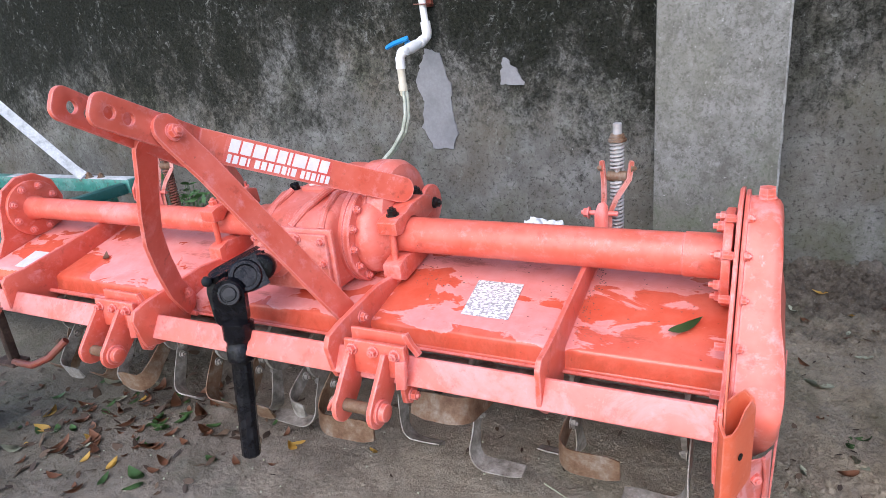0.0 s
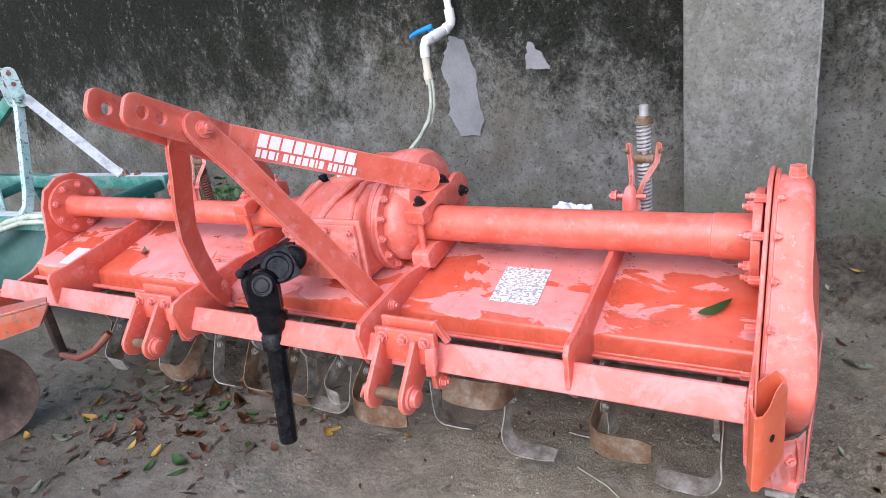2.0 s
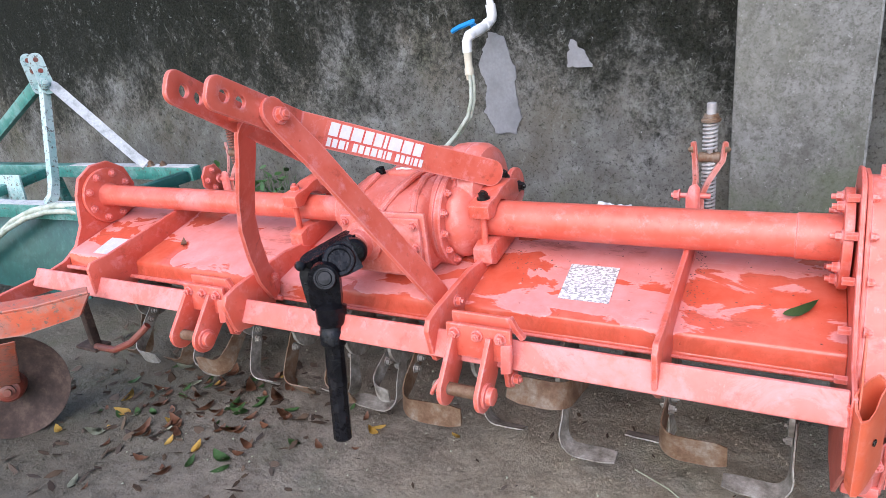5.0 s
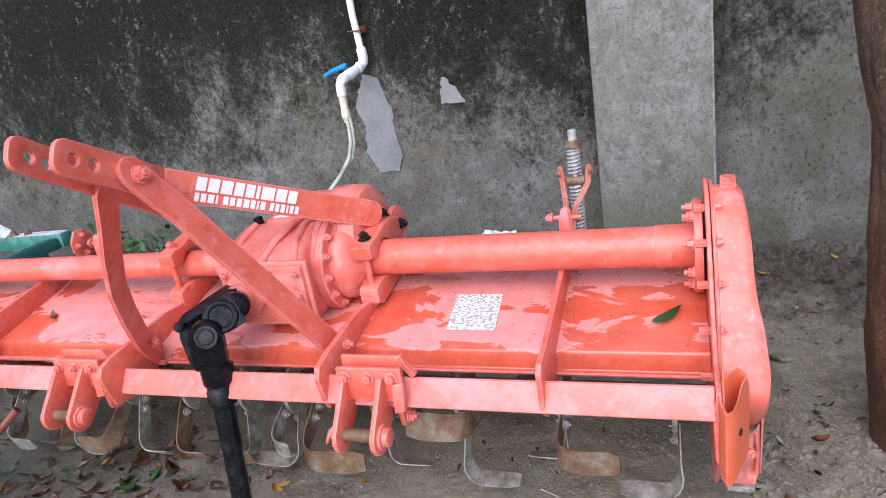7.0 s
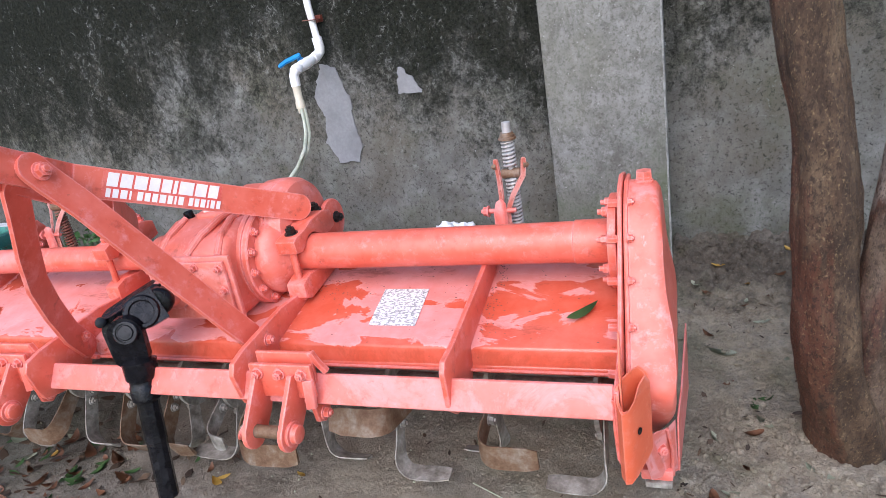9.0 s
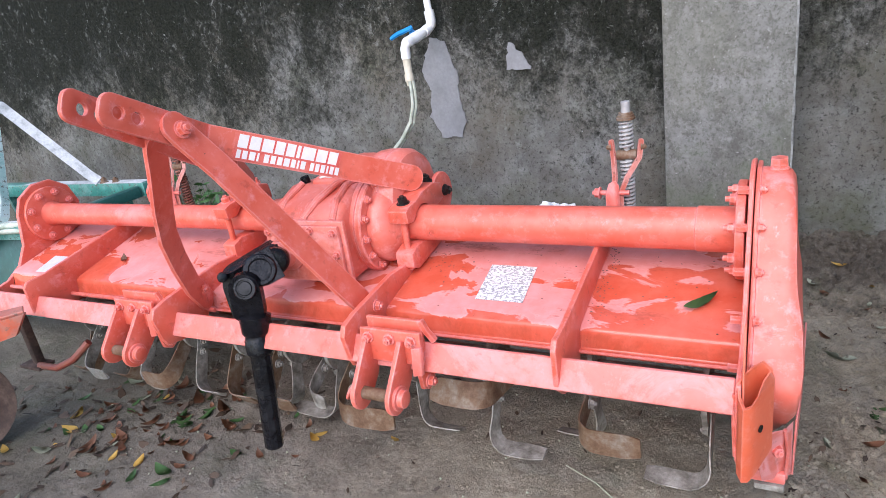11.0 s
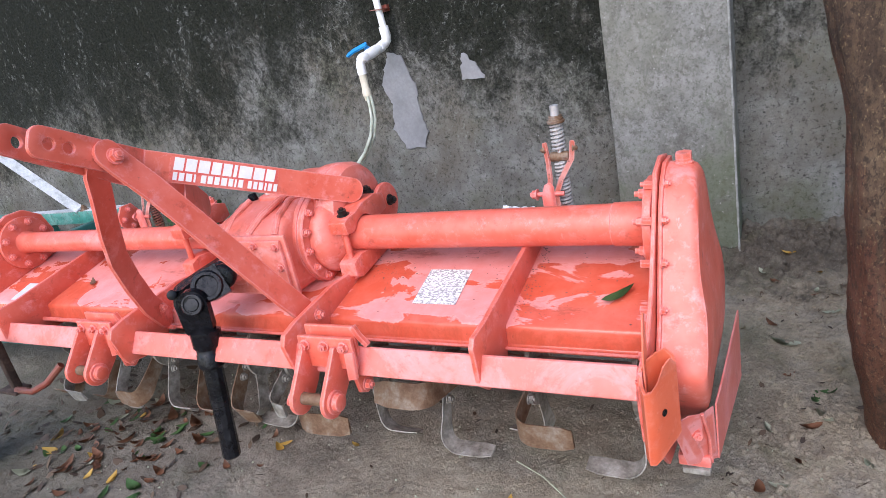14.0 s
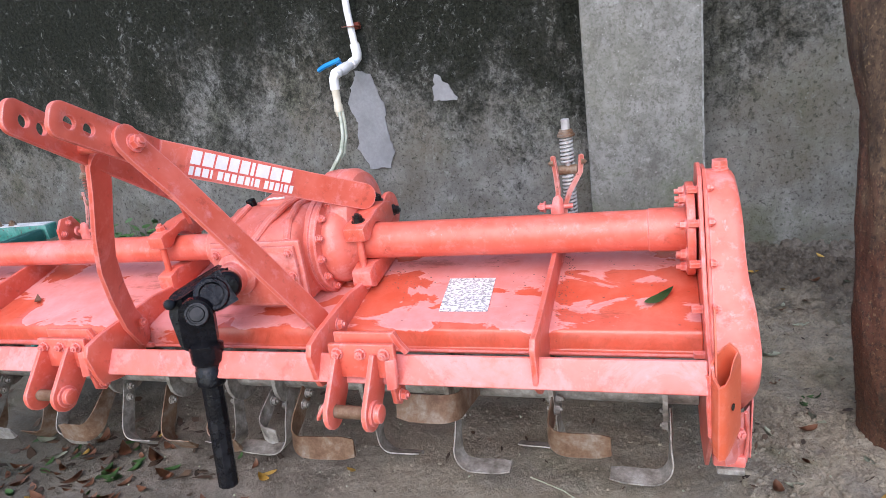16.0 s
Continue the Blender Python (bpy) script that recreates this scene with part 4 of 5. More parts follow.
bm.faces.new(rings[0]), bm.faces.new(rings[-1])
part("chain_cover", bm, COVERPAINT, tiller, "chalky orange cover with a dented bulge").data.materials.append(ORANGE)
for y, z in ((0.408, 0.672), (0.352, 0.614), (0.308, 0.54), (0.262, 0.46), (0.21, 0.385), (0.175, 0.325)):
    bolt(rim, (1.073, y, z), (1, -0.1, 0), 0.008)
    bm = bmesh.new()
    rod(bm, (1.032, y + 0.006, z - 0.004), (1.053, y + 0.006, z - 0.004), 0.009, 6)
    part("nut", bm, ORANGE, side)
bm = bmesh.new()
lathe(bm, [(0, 0.019), (0.022, 0.019), (0.024, 0.016), (0.03, 0.016)], Matrix.Translation((1.103, 0.485, 0.672)), 24)
bmesh.ops.create_cone(bm, cap_ends=True, segments=6, radius1=0.018, radius2=0.017, depth=0.018, matrix=Matrix.Translation((1.103, 0.485, 0.706)))
part("filler_cap", bm, ORANGE, tiller)
# skirt: a rolled channel, open at its top, that stands in front of the side plate
PLAN = [(1.056, 0.100, 0.424, 0.262), (1.058, 0.084, 0.404, 0.245), (1.066, 0.072, 0.390, 0.238), (1.077, 0.078, 0.392, 0.236), (1.087, 0.094, 0.402, 0.242), (1.097, 0.116, 0.424, 0.252), (1.106, 0.138, 0.430, 0.256), (1.112, 0.152, 0.412, 0.262), (1.108, 0.164, 0.424, 0.266), (1.094, 0.158, 0.440, 0.268), (1.078, 0.136, 0.440, 0.268), (1.064, 0.118, 0.434, 0.266)]
bm = bmesh.new()
mx, my = sum(p[0] for p in PLAN) / len(PLAN), sum(p[1] for p in PLAN) / len(PLAN)
loops = []
for k, top in ((1.0, True), (0.84, True), (0.84, False), (1.0, False)):
    ring = []
    for x, y, z1, z0 in PLAN:
        wob = noise.noise_vector(Vector((x * 30, y * 30, 1.0 if top else 5.0))) * 0.002
        ring.append(bm.verts.new((mx + (x - mx) * k + wob.x, my + (y - my) * k + wob.y, (z1 if top else z0) + wob.z)))
    loops.append(ring)
for a, b in zip(loops, loops[1:] + loops[:1]):
    for k in range(len(PLAN)):
        bm.faces.new((a[k], a[(k + 1) % len(PLAN)], b[(k + 1) % len(PLAN)], b[k]))
skirt = part("skirt", bm, DEEPORANGE, tiller, "deep orange rolled sheet, open at the top")
bm = bmesh.new()
plate_x(bm, [(0.100, 0.44), (0.128, 0.52), (0.140, 0.52), (0.135, 0.44), (0.135, 0.27), (0.100, 0.262)], 1.0635, 1.067)
part("skirt_flange", bevel(bm, 0.001, 1), DEEPORANGE, skirt)
# bolt hole shown by a black disc that stands for its shade
bm = bmesh.new()
lathe(bm, [(0, 0.007), (0.0012, 0.007)], Matrix.Translation((1.0935, 0.1045, 0.335)) @ Vector((0.9, -0.42, 0)).to_track_quat("Z", "Y").to_matrix().to_4x4(), 16)
part("hole", bm, BLACK, skirt, "black disc painted for the shade in a bolt hole")
bm = bmesh.new()
sweep(bm, [(1.052, 0.104, 0.40), (1.052, 0.102, 0.34), (1.055, 0.102, 0.27)], 0.005, 8)
part("weld", bm, ORANGE, skirt)
# bent guard outside the chain cover
bm = bmesh.new()
slab(bm, [(1.080, 0.200, 0.236), (1.100, 0.202, 0.244), (1.114, 0.210, 0.252), (1.131, 0.262, 0.222), (1.148, 0.32, 0.205), (1.150, 0.335, 0.060), (1.122, 0.305, 0.066), (1.096, 0.275, 0.078), (1.088, 0.245, 0.15)], (0.001, 0.005, 0.001))
gf = part("guard_front", bevel(bm, 0.001, 1), CHALKY, tiller, "chalky pink front of the bent guard")
bolt(gf, (1.118, 0.262, 0.175), (0.55, -0.8, 0.1), 0.012, CHALKY)
bm = bmesh.new()
slab(bm, [(1.152, 0.32, 0.212), (1.160, 0.42, 0.225), (1.166, 0.55, 0.232), (1.172, 0.70, 0.236), (1.172, 0.70, 0.04), (1.150, 0.335, 0.060)], (0.004, 0, 0))
part("guard", bevel(bm, 0.001, 1), CHALKY, tiller, "bent chalky pink guard sheet")
bm = bmesh.new()
sweep(bm, [(1.134, 0.262, 0.225), (1.142, 0.29, 0.15), (1.140, 0.315, 0.064)], 0.004, 8)
part("crease", bm, CHALKY, gf)
bm = bmesh.new()
box(bm, (1.072, 0.300, 0.056), (1.140, 0.38, 0.084))
skid = part("skid", bevel(bm, 0.005), CHALKY, tiller, "chalky pink skid block")
bm = bmesh.new()
box(bm, (1.080, 0.296, 0.038), (1.138, 0.38, 0.054))
part("skid_shoe", bevel(bm, 0.004), STEEL, skid, "worn bare steel shoe")

# rotor with bent blades
RY, RZ = 0.445, 0.172
bm = bmesh.new()
lathe(bm, [(-1.34, 0.042), (1.05, 0.042)], Matrix.Translation((0, RY, RZ)) @ Matrix.Rotation(math.pi / 2, 4, "Y"), 24)
rotor = part("rotor", bm, STEEL, tiller, "muddy steel rotor with curved blades")


def blade(x, deg, side, foot=0.10, twist=30, rust=False, reach=0.235):
    """A hoe-shaped blade: a shank from the rotor that curls over into a foot along the rotor, twisted to cut."""
    b = bmesh.new()
    a, tw = radians(deg), radians(twist)  # 0: straight down, plus: forwards
    out = Vector((0, -math.sin(a), -math.cos(a)))
    turn = Vector((0, -math.cos(a), math.sin(a)))  # the way the rotor turns
    o = Vector((x, RY, RZ))
    sx = Vector((side, 0, 0))
    rings, steps = [], 20
    for k in range(steps + 1):
        f = k / steps
        # shank, a bend of 45 mm radius, then the foot
        shank, arc = reach - 0.05 - 0.045, 0.045 * math.pi / 2
        s = f * (shank + arc + foot)
        if s < shank:
            p, d = out * (0.05 + s), out
        elif s < shank + arc:
            u = (s - shank) / 0.045
            p, d = out * (0.05 + shank + 0.045 * math.sin(u)) + sx * (0.045 * (1 - math.cos(u))), out * math.cos(u) + sx * math.sin(u)
        else:
            e = s - shank - arc
            p, d = out * (reach - e * e * 0.35) + sx * (0.045 + e), sx
        g = max(0.0, min(1.0, (s - shank * 0.75) / (arc + shank * 0.25)))
        e2 = sx * out.dot(d) - out * sx.dot(d)
        w = (turn * math.cos(tw * g) + e2 * math.sin(tw * g)).normalized()
        n = d.cross(w).normalized() * 0.005
        wd = (0.024 + 0.009 * min(1, f * 1.5)) * (1.0 if rust else 0.8)
        if f > 0.9:
            wd *= 1 - (f - 0.9) * 2.5
        p = o + p
        rings.append([b.verts.new(p + w * wd + n * 0.35), b.verts.new(p - w * wd + n), b.verts.new(p - w * wd - n), b.verts.new(p + w * wd - n * 0.35)])
    for p, q in zip(rings, rings[1:]):
        for k in range(4):
            b.faces.new((p[k], p[(k + 1) % 4], q[(k + 1) % 4], q[k]))
    b.faces.new(rings[0]), b.faces.new(rings[-1])
    bl = part("blade", b, RUSTY if rust else STEEL, rotor)
    for r in (0.06, 0.095):
        bolt(bl, o + out * r + Vector((side * 0.006, 0, 0)), (side, 0, 0), 0.011, STEEL)


for x, deg, side, foot, twist, rust, reach in (
    (-0.075, 24, -1, 0.12, -27, False, 0.225), (-0.10, 62, 1, 0.02, 20, False, 0.20), (-0.005, 55, 1, 0.15, 40, True, 0.215), (0.185, 2, 1, 0.075, 26, False, 0.245), (0.515, 104, -1, 0.10, 4, True, 0.25), (0.445, 25, 1, 0.10, -27, False, 0.225), (0.70, -14, -1, 0.075, 40, False, 0.245),
    (0.712, 78, 1, 0.10, 6, True, 0.205), (0.985, 21, -1, 0.10, -27, False, 0.225), (-0.31, 40, 1, 0.06, 25, True, 0.215), (-0.50, 30, 1, 0.06, 20, True, 0.225), (-0.27, 12, -1, 0.08, 20, False, 0.235), (-0.68, 22, 1, 0.06, 20, False, 0.235),
    (-0.72, 50, -1, 0.08, 30, True, 0.22), (-0.92, 34, 1, 0.07, 30, False, 0.235), (-1.02, 20, -1, 0.07, 25, True, 0.24), (-1.2, 42, 1, 0.07, 30, False, 0.235), (-1.26, 22, -1, 0.07, 25, True, 0.24),
    (0.18, -60, -1, 0.07, 30, False, 0.235), (0.56, -70, 1, 0.07, 30, False, 0.235), (0.88, -60, 1, 0.07, 30, True, 0.235), (-0.30, -65, 1, 0.07, 30, False, 0.235), (-0.75, -70, -1, 0.07, 30, True, 0.235),
):
    blade(x, deg, side, foot, twist, rust, reach)
for x in (-1.23, -0.96, -0.69, -0.45, -0.24, -0.08, 0.195, 0.44, 0.71, 0.975):
    bm = bmesh.new()
    lathe(bm, [(x - 0.006, 0.085), (x + 0.006, 0.085)], Matrix.Translation((0, RY, RZ)) @ Matrix.Rotation(math.pi / 2, 4, "Y"), 20)
    part("blade_flange", bm, STEEL, rotor)

# spring-loaded depth rods at the back
def depth_rod(x, metal, label):
    b = bmesh.new()
    rod(b, (x, 0.80, 0.22), (x + 0.002, 0.80, 0.70), 0.0075, 16)
    rod(b, (x + 0.002, 0.80, 0.70), (x + 0.002, 0.80, 0.79), 0.012, 20)
    r = part("depth_rod", bevel(b, 0.001, 1), metal, tiller, label)
    for z0, z1 in ((0.665, 0.745), (0.36, 0.632)):
        b = bmesh.new()
        turns = (z1 - z0) / 0.0105
        sweep(b, [(x + 0.001 + 0.016 * math.cos(a), 0.80 + 0.016 * math.sin(a), z0 + (z1 - z0) * a / (turns * math.tau)) for a in np.linspace(0, turns * math.tau, int(turns * 14))], 0.0036, 6)
        part("spring", b, metal, r)
    b = bmesh.new()
    lathe(b, [(0, 0.024), (0.006, 0.025), (0.007, 0.021), (0.013, 0.021), (0.014, 0.018), (0.02, 0.018)], Matrix.Translation((x + 0.002, 0.80, 0.742)), 20)
    part("spring_cup", b, RUSTY, r)
    b = bmesh.new()
    rod(b, (x - 0.026, 0.80, 0.647), (x + 0.028, 0.80, 0.647), 0.014, 16)
    part("trunnion", bevel(b, 0.004), RUSTY, r)
    for side in (-1, 1):
        b = bmesh.new()
        ribbon(b, [(x - 0.022 + side * 0.010, 0.76, 0.43), (x - 0.022 + side * 0.010, 0.765, 0.55), (x - 0.012 + side * 0.016, 0.775, 0.59), (x + side * 0.034, 0.795, 0.64), (x + side * 0.040, 0.80, 0.69)], 0.014, 0.007, (0.5 * side, -1, 0.1))
        arm = part("bracket_arm", bevel(b, 0.0015, 1), WORNRED, r)
        bolt(arm, (x + side * 0.040, 0.80, 0.668), (side, 0, 0), 0.008, RUSTY)
    b = bmesh.new()
    rod(b, (x - 0.082, 0.76, 0.552), (x + 0.012, 0.76, 0.552), 0.007, 12)
    pin = part("bracket_pin", b, CHALKY, r)
    bolt(pin, (x - 0.066, 0.76, 0.552), (-1, 0, 0), 0.013, CHALKY)
    b = bmesh.new()
    slab(b, [(x - 0.050, 0.745, 0.41), (x - 0.050, 0.745, 0.55), (x - 0.040, 0.745, 0.582), (x - 0.028, 0.745, 0.588), (x - 0.018, 0.745, 0.575), (x - 0.018, 0.745, 0.41)], (0.006, 0.010, 0))
    part("bracket_plate", bevel(b, 0.002, 1), CHALKY, r)


depth_rod(0.733, ZINC, "bare grey steel rod with a coil spring")
depth_rod(-1.0, RUSTRED, "rust-red rod with a coil spring")
bm = bmesh.new()
plate_x(bm, [(0.80, 0.48), (0.745, 0.49), (0.715, 0.53), (0.715, 0.57), (0.74, 0.605), (0.79, 0.605), (0.815, 0.57), (0.815, 0.52)], -1.125, -1.115)
lug = part("lug", bevel(bm, 0.002), ORANGE, tiller)
for y, z in ((0.735, 0.55), (0.765, 0.585), (0.795, 0.55), (0.765, 0.515)):
    bolt(lug, (-1.115, y, z), (1, 0, 0), 0.010)
# small rusted stand under the left end
bm = bmesh.new()
box(bm, (-1.138, 0.10, 0.15), (-1.110, 0.127, 0.34))
box(bm, (-1.19, 0.08, 0.14), (-1.08, 0.14, 0.152))
part("stand", bevel(bm, 0.003), DISCRUST, tiller, "rust-red stand foot")
bm = bmesh.new()
sweep(bm, [(-1.10, 0.10, 0.152), (-1.0, 0.10, 0.156), (-0.93, 0.12, 0.185), (-0.88, 0.16, 0.235)], 0.012, 10)
part("stay", bm, RUSTRED, tiller)
# ---- black drive shaft hanging from the gearbox ----
pto = thing("drive_shaft", "black painted universal-joint drive shaft hanging from the gearbox above the soil", "drive shaft")
J = Vector((-0.054, 0.132, 0.530))
bm = bmesh.new()
rod(bm, (-0.030, 0.272, 0.557), (-0.045, 0.215, 0.552), 0.034, 28)
hub = part("hub", bevel(bm, 0.004), BLACK, pto)
FOOT = Vector((-0.036, 0.050, 0.088))
DOWN = (FOOT - J).normalized()
FACE = Vector((0.443, -0.828, 0.344))  # the way that the open ears look
EYE, CAP = Vector((-0.030, 0.152, 0.546)), Vector((-0.032, 0.094, 0.524))
bm = bmesh.new()
ribbon(bm, [EYE + Vector((0.028, 0.034, 0.011)), EYE, EYE - Vector((0.022, 0.027, 0.0085))], 0.084, 0.024, FACE, (False, True))
ear = part("yoke_arm", bevel(bm, 0.005), BLACK, pto)
n1 = FACE - Vector((0.616, 0.75, 0.241)) * FACE.dot(Vector((0.616, 0.75, 0.241)))
n1.normalize()
m1 = Matrix.Translation(EYE) @ n1.to_track_quat("Z", "Y").to_matrix().to_4x4()
bm = bmesh.new()
lathe(bm, [(0.0, 0.041), (0.013, 0.041), (0.018, 0.037), (0.018, 0.029), (0.010, 0.025), (0.006, 0.025)], m1, 32)
part("eye_rim", bm, BLACK, ear)
# the open eye's dark inside is painted on with this near-black disc
bm = bmesh.new()
lathe(bm, [(0.002, 0.0255), (0.006, 0.0250), (0.007, 0.016), (0.003, 0.013), (0.003, 0.001)], m1, 24)
part("eye_inset", bm, GREASY, ear, "near-black inset painted for the dark open eye")
bm = bmesh.new()
ribbon(bm, [(-0.046, 0.247, 0.578), (-0.090, 0.187, 0.556), (-0.130, 0.128, 0.534)], 0.060, 0.021, (0.366, 0.515, 0.767), (False, True))
part("yoke_arm", bevel(bm, 0.005), BLACK, pto)
bm = bmesh.new()
rod(bm, (-0.134, 0.122, 0.536), (-0.110, 0.102, 0.544), 0.013, 16)
part("grease_cup", bevel(bm, 0.003), BLACK, pto)
bm = bmesh.new()
rod(bm, (-0.074, 0.264, 0.541), (-0.004, 0.184, 0.557), 0.034, 28)
part("yoke_body", bevel(bm, 0.010, 3), BLACK, pto)
# lower yoke: near ear with its bearing cap, far ear, body
bm = bmesh.new()
ribbon(bm, [(-0.046, 0.104, 0.559), (-0.044, 0.104, 0.514), (-0.054, 0.108, 0.449), (-0.062, 0.116, 0.419)], 0.078, 0.026, FACE)
ear = part("yoke_arm", bevel(bm, 0.005), BLACK, pto)
m2 = Matrix.Translation(CAP) @ FACE.to_track_quat("Z", "Y").to_matrix().to_4x4()
bm = bmesh.new()
lathe(bm, [(-0.012, 0.028), (0.008, 0.028), (0.010, 0.026), (0.010, 0.022), (0.006, 0.021), (0.006, 0.018), (0.009, 0.016), (0.010, 0.001)], m2, 28)
part("bearing_cap", bm, BLACK, ear)
bm = bmesh.new()
ribbon(bm, [(-0.112, 0.140, 0.540), (-0.108, 0.136, 0.504), (-0.096, 0.130, 0.444), (-0.086, 0.130, 0.414)], 0.062, 0.024, FACE)
part("yoke_arm", bevel(bm, 0.005), BLACK, pto)
bm = bmesh.new()
rod(bm, EYE - n1 * 0.01, EYE - n1 * 0.09, 0.013, 16)
rod(bm, CAP, CAP - FACE * 0.08, 0.013, 16)
part("cross", bm, GREASY, pto, "greasy steel cross")
q = DOWN.to_track_quat("Z", "Y").to_matrix().to_4x4()
L = (FOOT - J).length
bm = bmesh.new()
lathe(bm, [(0.085, 0.020), (0.095, 0.040), (0.135, 0.038), (0.143, 0.032), (0.152, 0.032), (0.156, 0.0345), (0.19, 0.033), (0.196, 0.028)], Matrix.Translation(J) @ q, 28)
part("socket", bm, BLACK, pto)
bm = bmesh.new()
lathe(bm, [(0.19, 0.0255), (0.30, 0.0255), (0.302, 0.024), (L - 0.004, 0.024), (L, 0.021)], Matrix.Translation(J) @ q, 10)
part("shaft", bm, BLACK, pto)

# ---- teal cultivator beyond the tiller ----
cult = thing("cultivator", "faded teal steel cultivator frame with a white brace", "cultivator")


def beam(name, a, b, w, h, mat, parent, label=""):
    """A box section between two points, w wide and h high."""
    a, b = Vector(a), Vector(b)
    d = b - a
    m = Matrix.Translation((a + b) / 2) @ d.to_track_quat("Y", "Z").to_matrix().to_4x4()
    k = bmesh.new()
    box(k, (-w / 2, -d.length / 2, -h / 2), (w / 2, d.length / 2, h / 2), m)
    return part(name, bevel(k, 0.003), mat, parent, label)


beam("front_beam", (-1.755, 0.60, 0.432), (-3.3, 0.57, 0.40), 0.065, 0.065, TEAL, cult)
beam("rear_beam", (-1.585, 1.08, 0.475), (-3.5, 1.04, 0.475), 0.06, 0.065, TEAL, cult)
# shade on the end beam put into its colour: dark teal
beam("end_beam", (-1.62, 1.05, 0.468), (-1.79, 0.635, 0.432), 0.05, 0.05, DARKTEAL, cult)
beam("middle_beam", (-2.75, 1.02, 0.465), (-2.75, 0.61, 0.42), 0.05, 0.05, TEAL, cult)
bm = bmesh.new()
slab(bm, [(-1.595, 1.049, 0.5085), (-2.5, 1.03, 0.5085), (-2.5, 1.085, 0.5085), (-1.595, 1.105, 0.5085)], (0, 0, 0.002))
part("worn_strip", bm, WHITEWASH, cult, "paint worn to white along the top")
bm = bmesh.new()
slab(bm, [(-1.76, 0.57, 0.4655), (-2.6, 0.552, 0.449), (-2.6, 0.612, 0.449), (-1.76, 0.630, 0.4655)], (0, 0, 0.002))
part("worn_strip", bm, WHITEWASH, cult, "paint worn to white along the top")
bm = bmesh.new()
sweep(bm, [(-2.02, 0.60, 0.455), (-1.99, 0.615, 0.49), (-2.0, 0.64, 0.54), (-2.08, 0.73, 0.72), (-2.19, 0.85, 0.95)], [0.028, 0.026, 0.025, 0.025, 0.024], 4)
part("mast_post", bevel(bm, 0.003), PALETEAL, cult, "chipped pale teal post")
APEX = Vector((-2.175, 0.85, 0.93))
for dx in (-0.035, 0.03):
    bm = bmesh.new()
    ribbon(bm, [APEX + Vector((dx + 0.01, -0.015, -0.02)), APEX + Vector((dx - 0.035, -0.01, 0.165))], 0.06, 0.012, (0.9, -0.4, 0.2))
    tp = part("mast_plate", bevel(bm, 0.002, 1), PALETEAL, cult)
    for k in (0.085, 0.135):
        bm = bmesh.new()
        lathe(bm, [(-0.0075, 0.011), (0.0075, 0.011)], Matrix.Translation(APEX + Vector((dx + 0.005 - k * 0.24, -0.012, k))) @ Vector((0.9, -0.4, 0.2)).to_track_quat("Z", "Y").to_matrix().to_4x4(), 14)
        part("hole", bm, RUSTRED, tp, "rusty pin hole")
bolt(tp, APEX + Vector((0.045, -0.03, 0.03)), (0.9, -0.4, 0.2), 0.02, PALETEAL)
bm = bmesh.new()
ribbon(bm, [APEX + Vector((0.05, -0.01, 0.03)), (-1.93, 1.03, 0.56), (-1.90, 1.05, 0.52)], 0.046, 0.010, (0.85, -0.5, 0.3), (True, False))
part("brace", bevel(bm, 0.002, 1), WHITEWASH, cult, "flat white painted brace")
beam("brace", APEX + Vector((-0.05, 0.0, 0.03)), (-3.45, 1.04, 0.52), 0.03, 0.06, TEAL, cult)
bolt(cult, (-1.875, 1.06, 0.510), (0, 0, 1), 0.016, RUSTY)
bolt(cult, (-1.80, 1.07, 0.510), (0, 0, 1), 0.014, RUSTY)
bm = bmesh.new()
slab(bm, [(-1.79, 0.63, 0.41), (-3.2, 0.60, 0.39), (-3.2, 0.50, 0.04), (-1.80, 0.52, 0.04)], (0, 0.012, 0.002))
part("front_panel", bevel(bm, 0.003), DARKTEAL, cult, "scratched dark teal sheet panel")
bm = bmesh.new()
slab(bm, [(-3.1, 0.80, 0.51), (-2.60, 0.81, 0.515), (-2.57, 0.78, 0.28), (-3.15, 0.77, 0.27)], (0, 0.012, 0))
part("rear_panel", bevel(bm, 0.003), PALETEAL, cult)
for x in (-1.75, -2.2, -2.7):
    bm = bmesh.new()
    ribbon(bm, [(x, 1.05, 0.46), (x, 1.08, 0.25), (x, 1.02, 0.05), (x, 0.93, -0.06)], 0.05, 0.02, (1, 0, 0))
    part("tine", bevel(bm, 0.003), TEAL, cult)
# hose thrown over the front beam
bm = bmesh.new()
sweep(bm, [(-1.721, 0.604, 0.451), (-1.808, 0.583, 0.462), (-1.938, 0.572, 0.460), (-2.079, 0.550, 0.435), (-2.221, 0.528, 0.386), (-2.372, 0.517, 0.310), (-2.622, 0.485, 0.180), (-3.002, 0.452, -0.037)], 0.015, 12)
tagged(part("hose", bm, HOSE), "pale clear plastic hose draped over a teal beam", "hose")
bm = bmesh.new()
sweep(bm, [(-1.732, 0.593, 0.427), (-1.841, 0.561, 0.442), (-1.971, 0.550, 0.436), (-2.112, 0.528, 0.405), (-2.264, 0.507, 0.348), (-2.416, 0.496, 0.272), (-2.676, 0.463, 0.126), (-3.002, 0.420, -0.059)], 0.012, 12)
tagged(part("hose", bm, HOSE), "second loop of pale plastic hose over the beam", "hose")

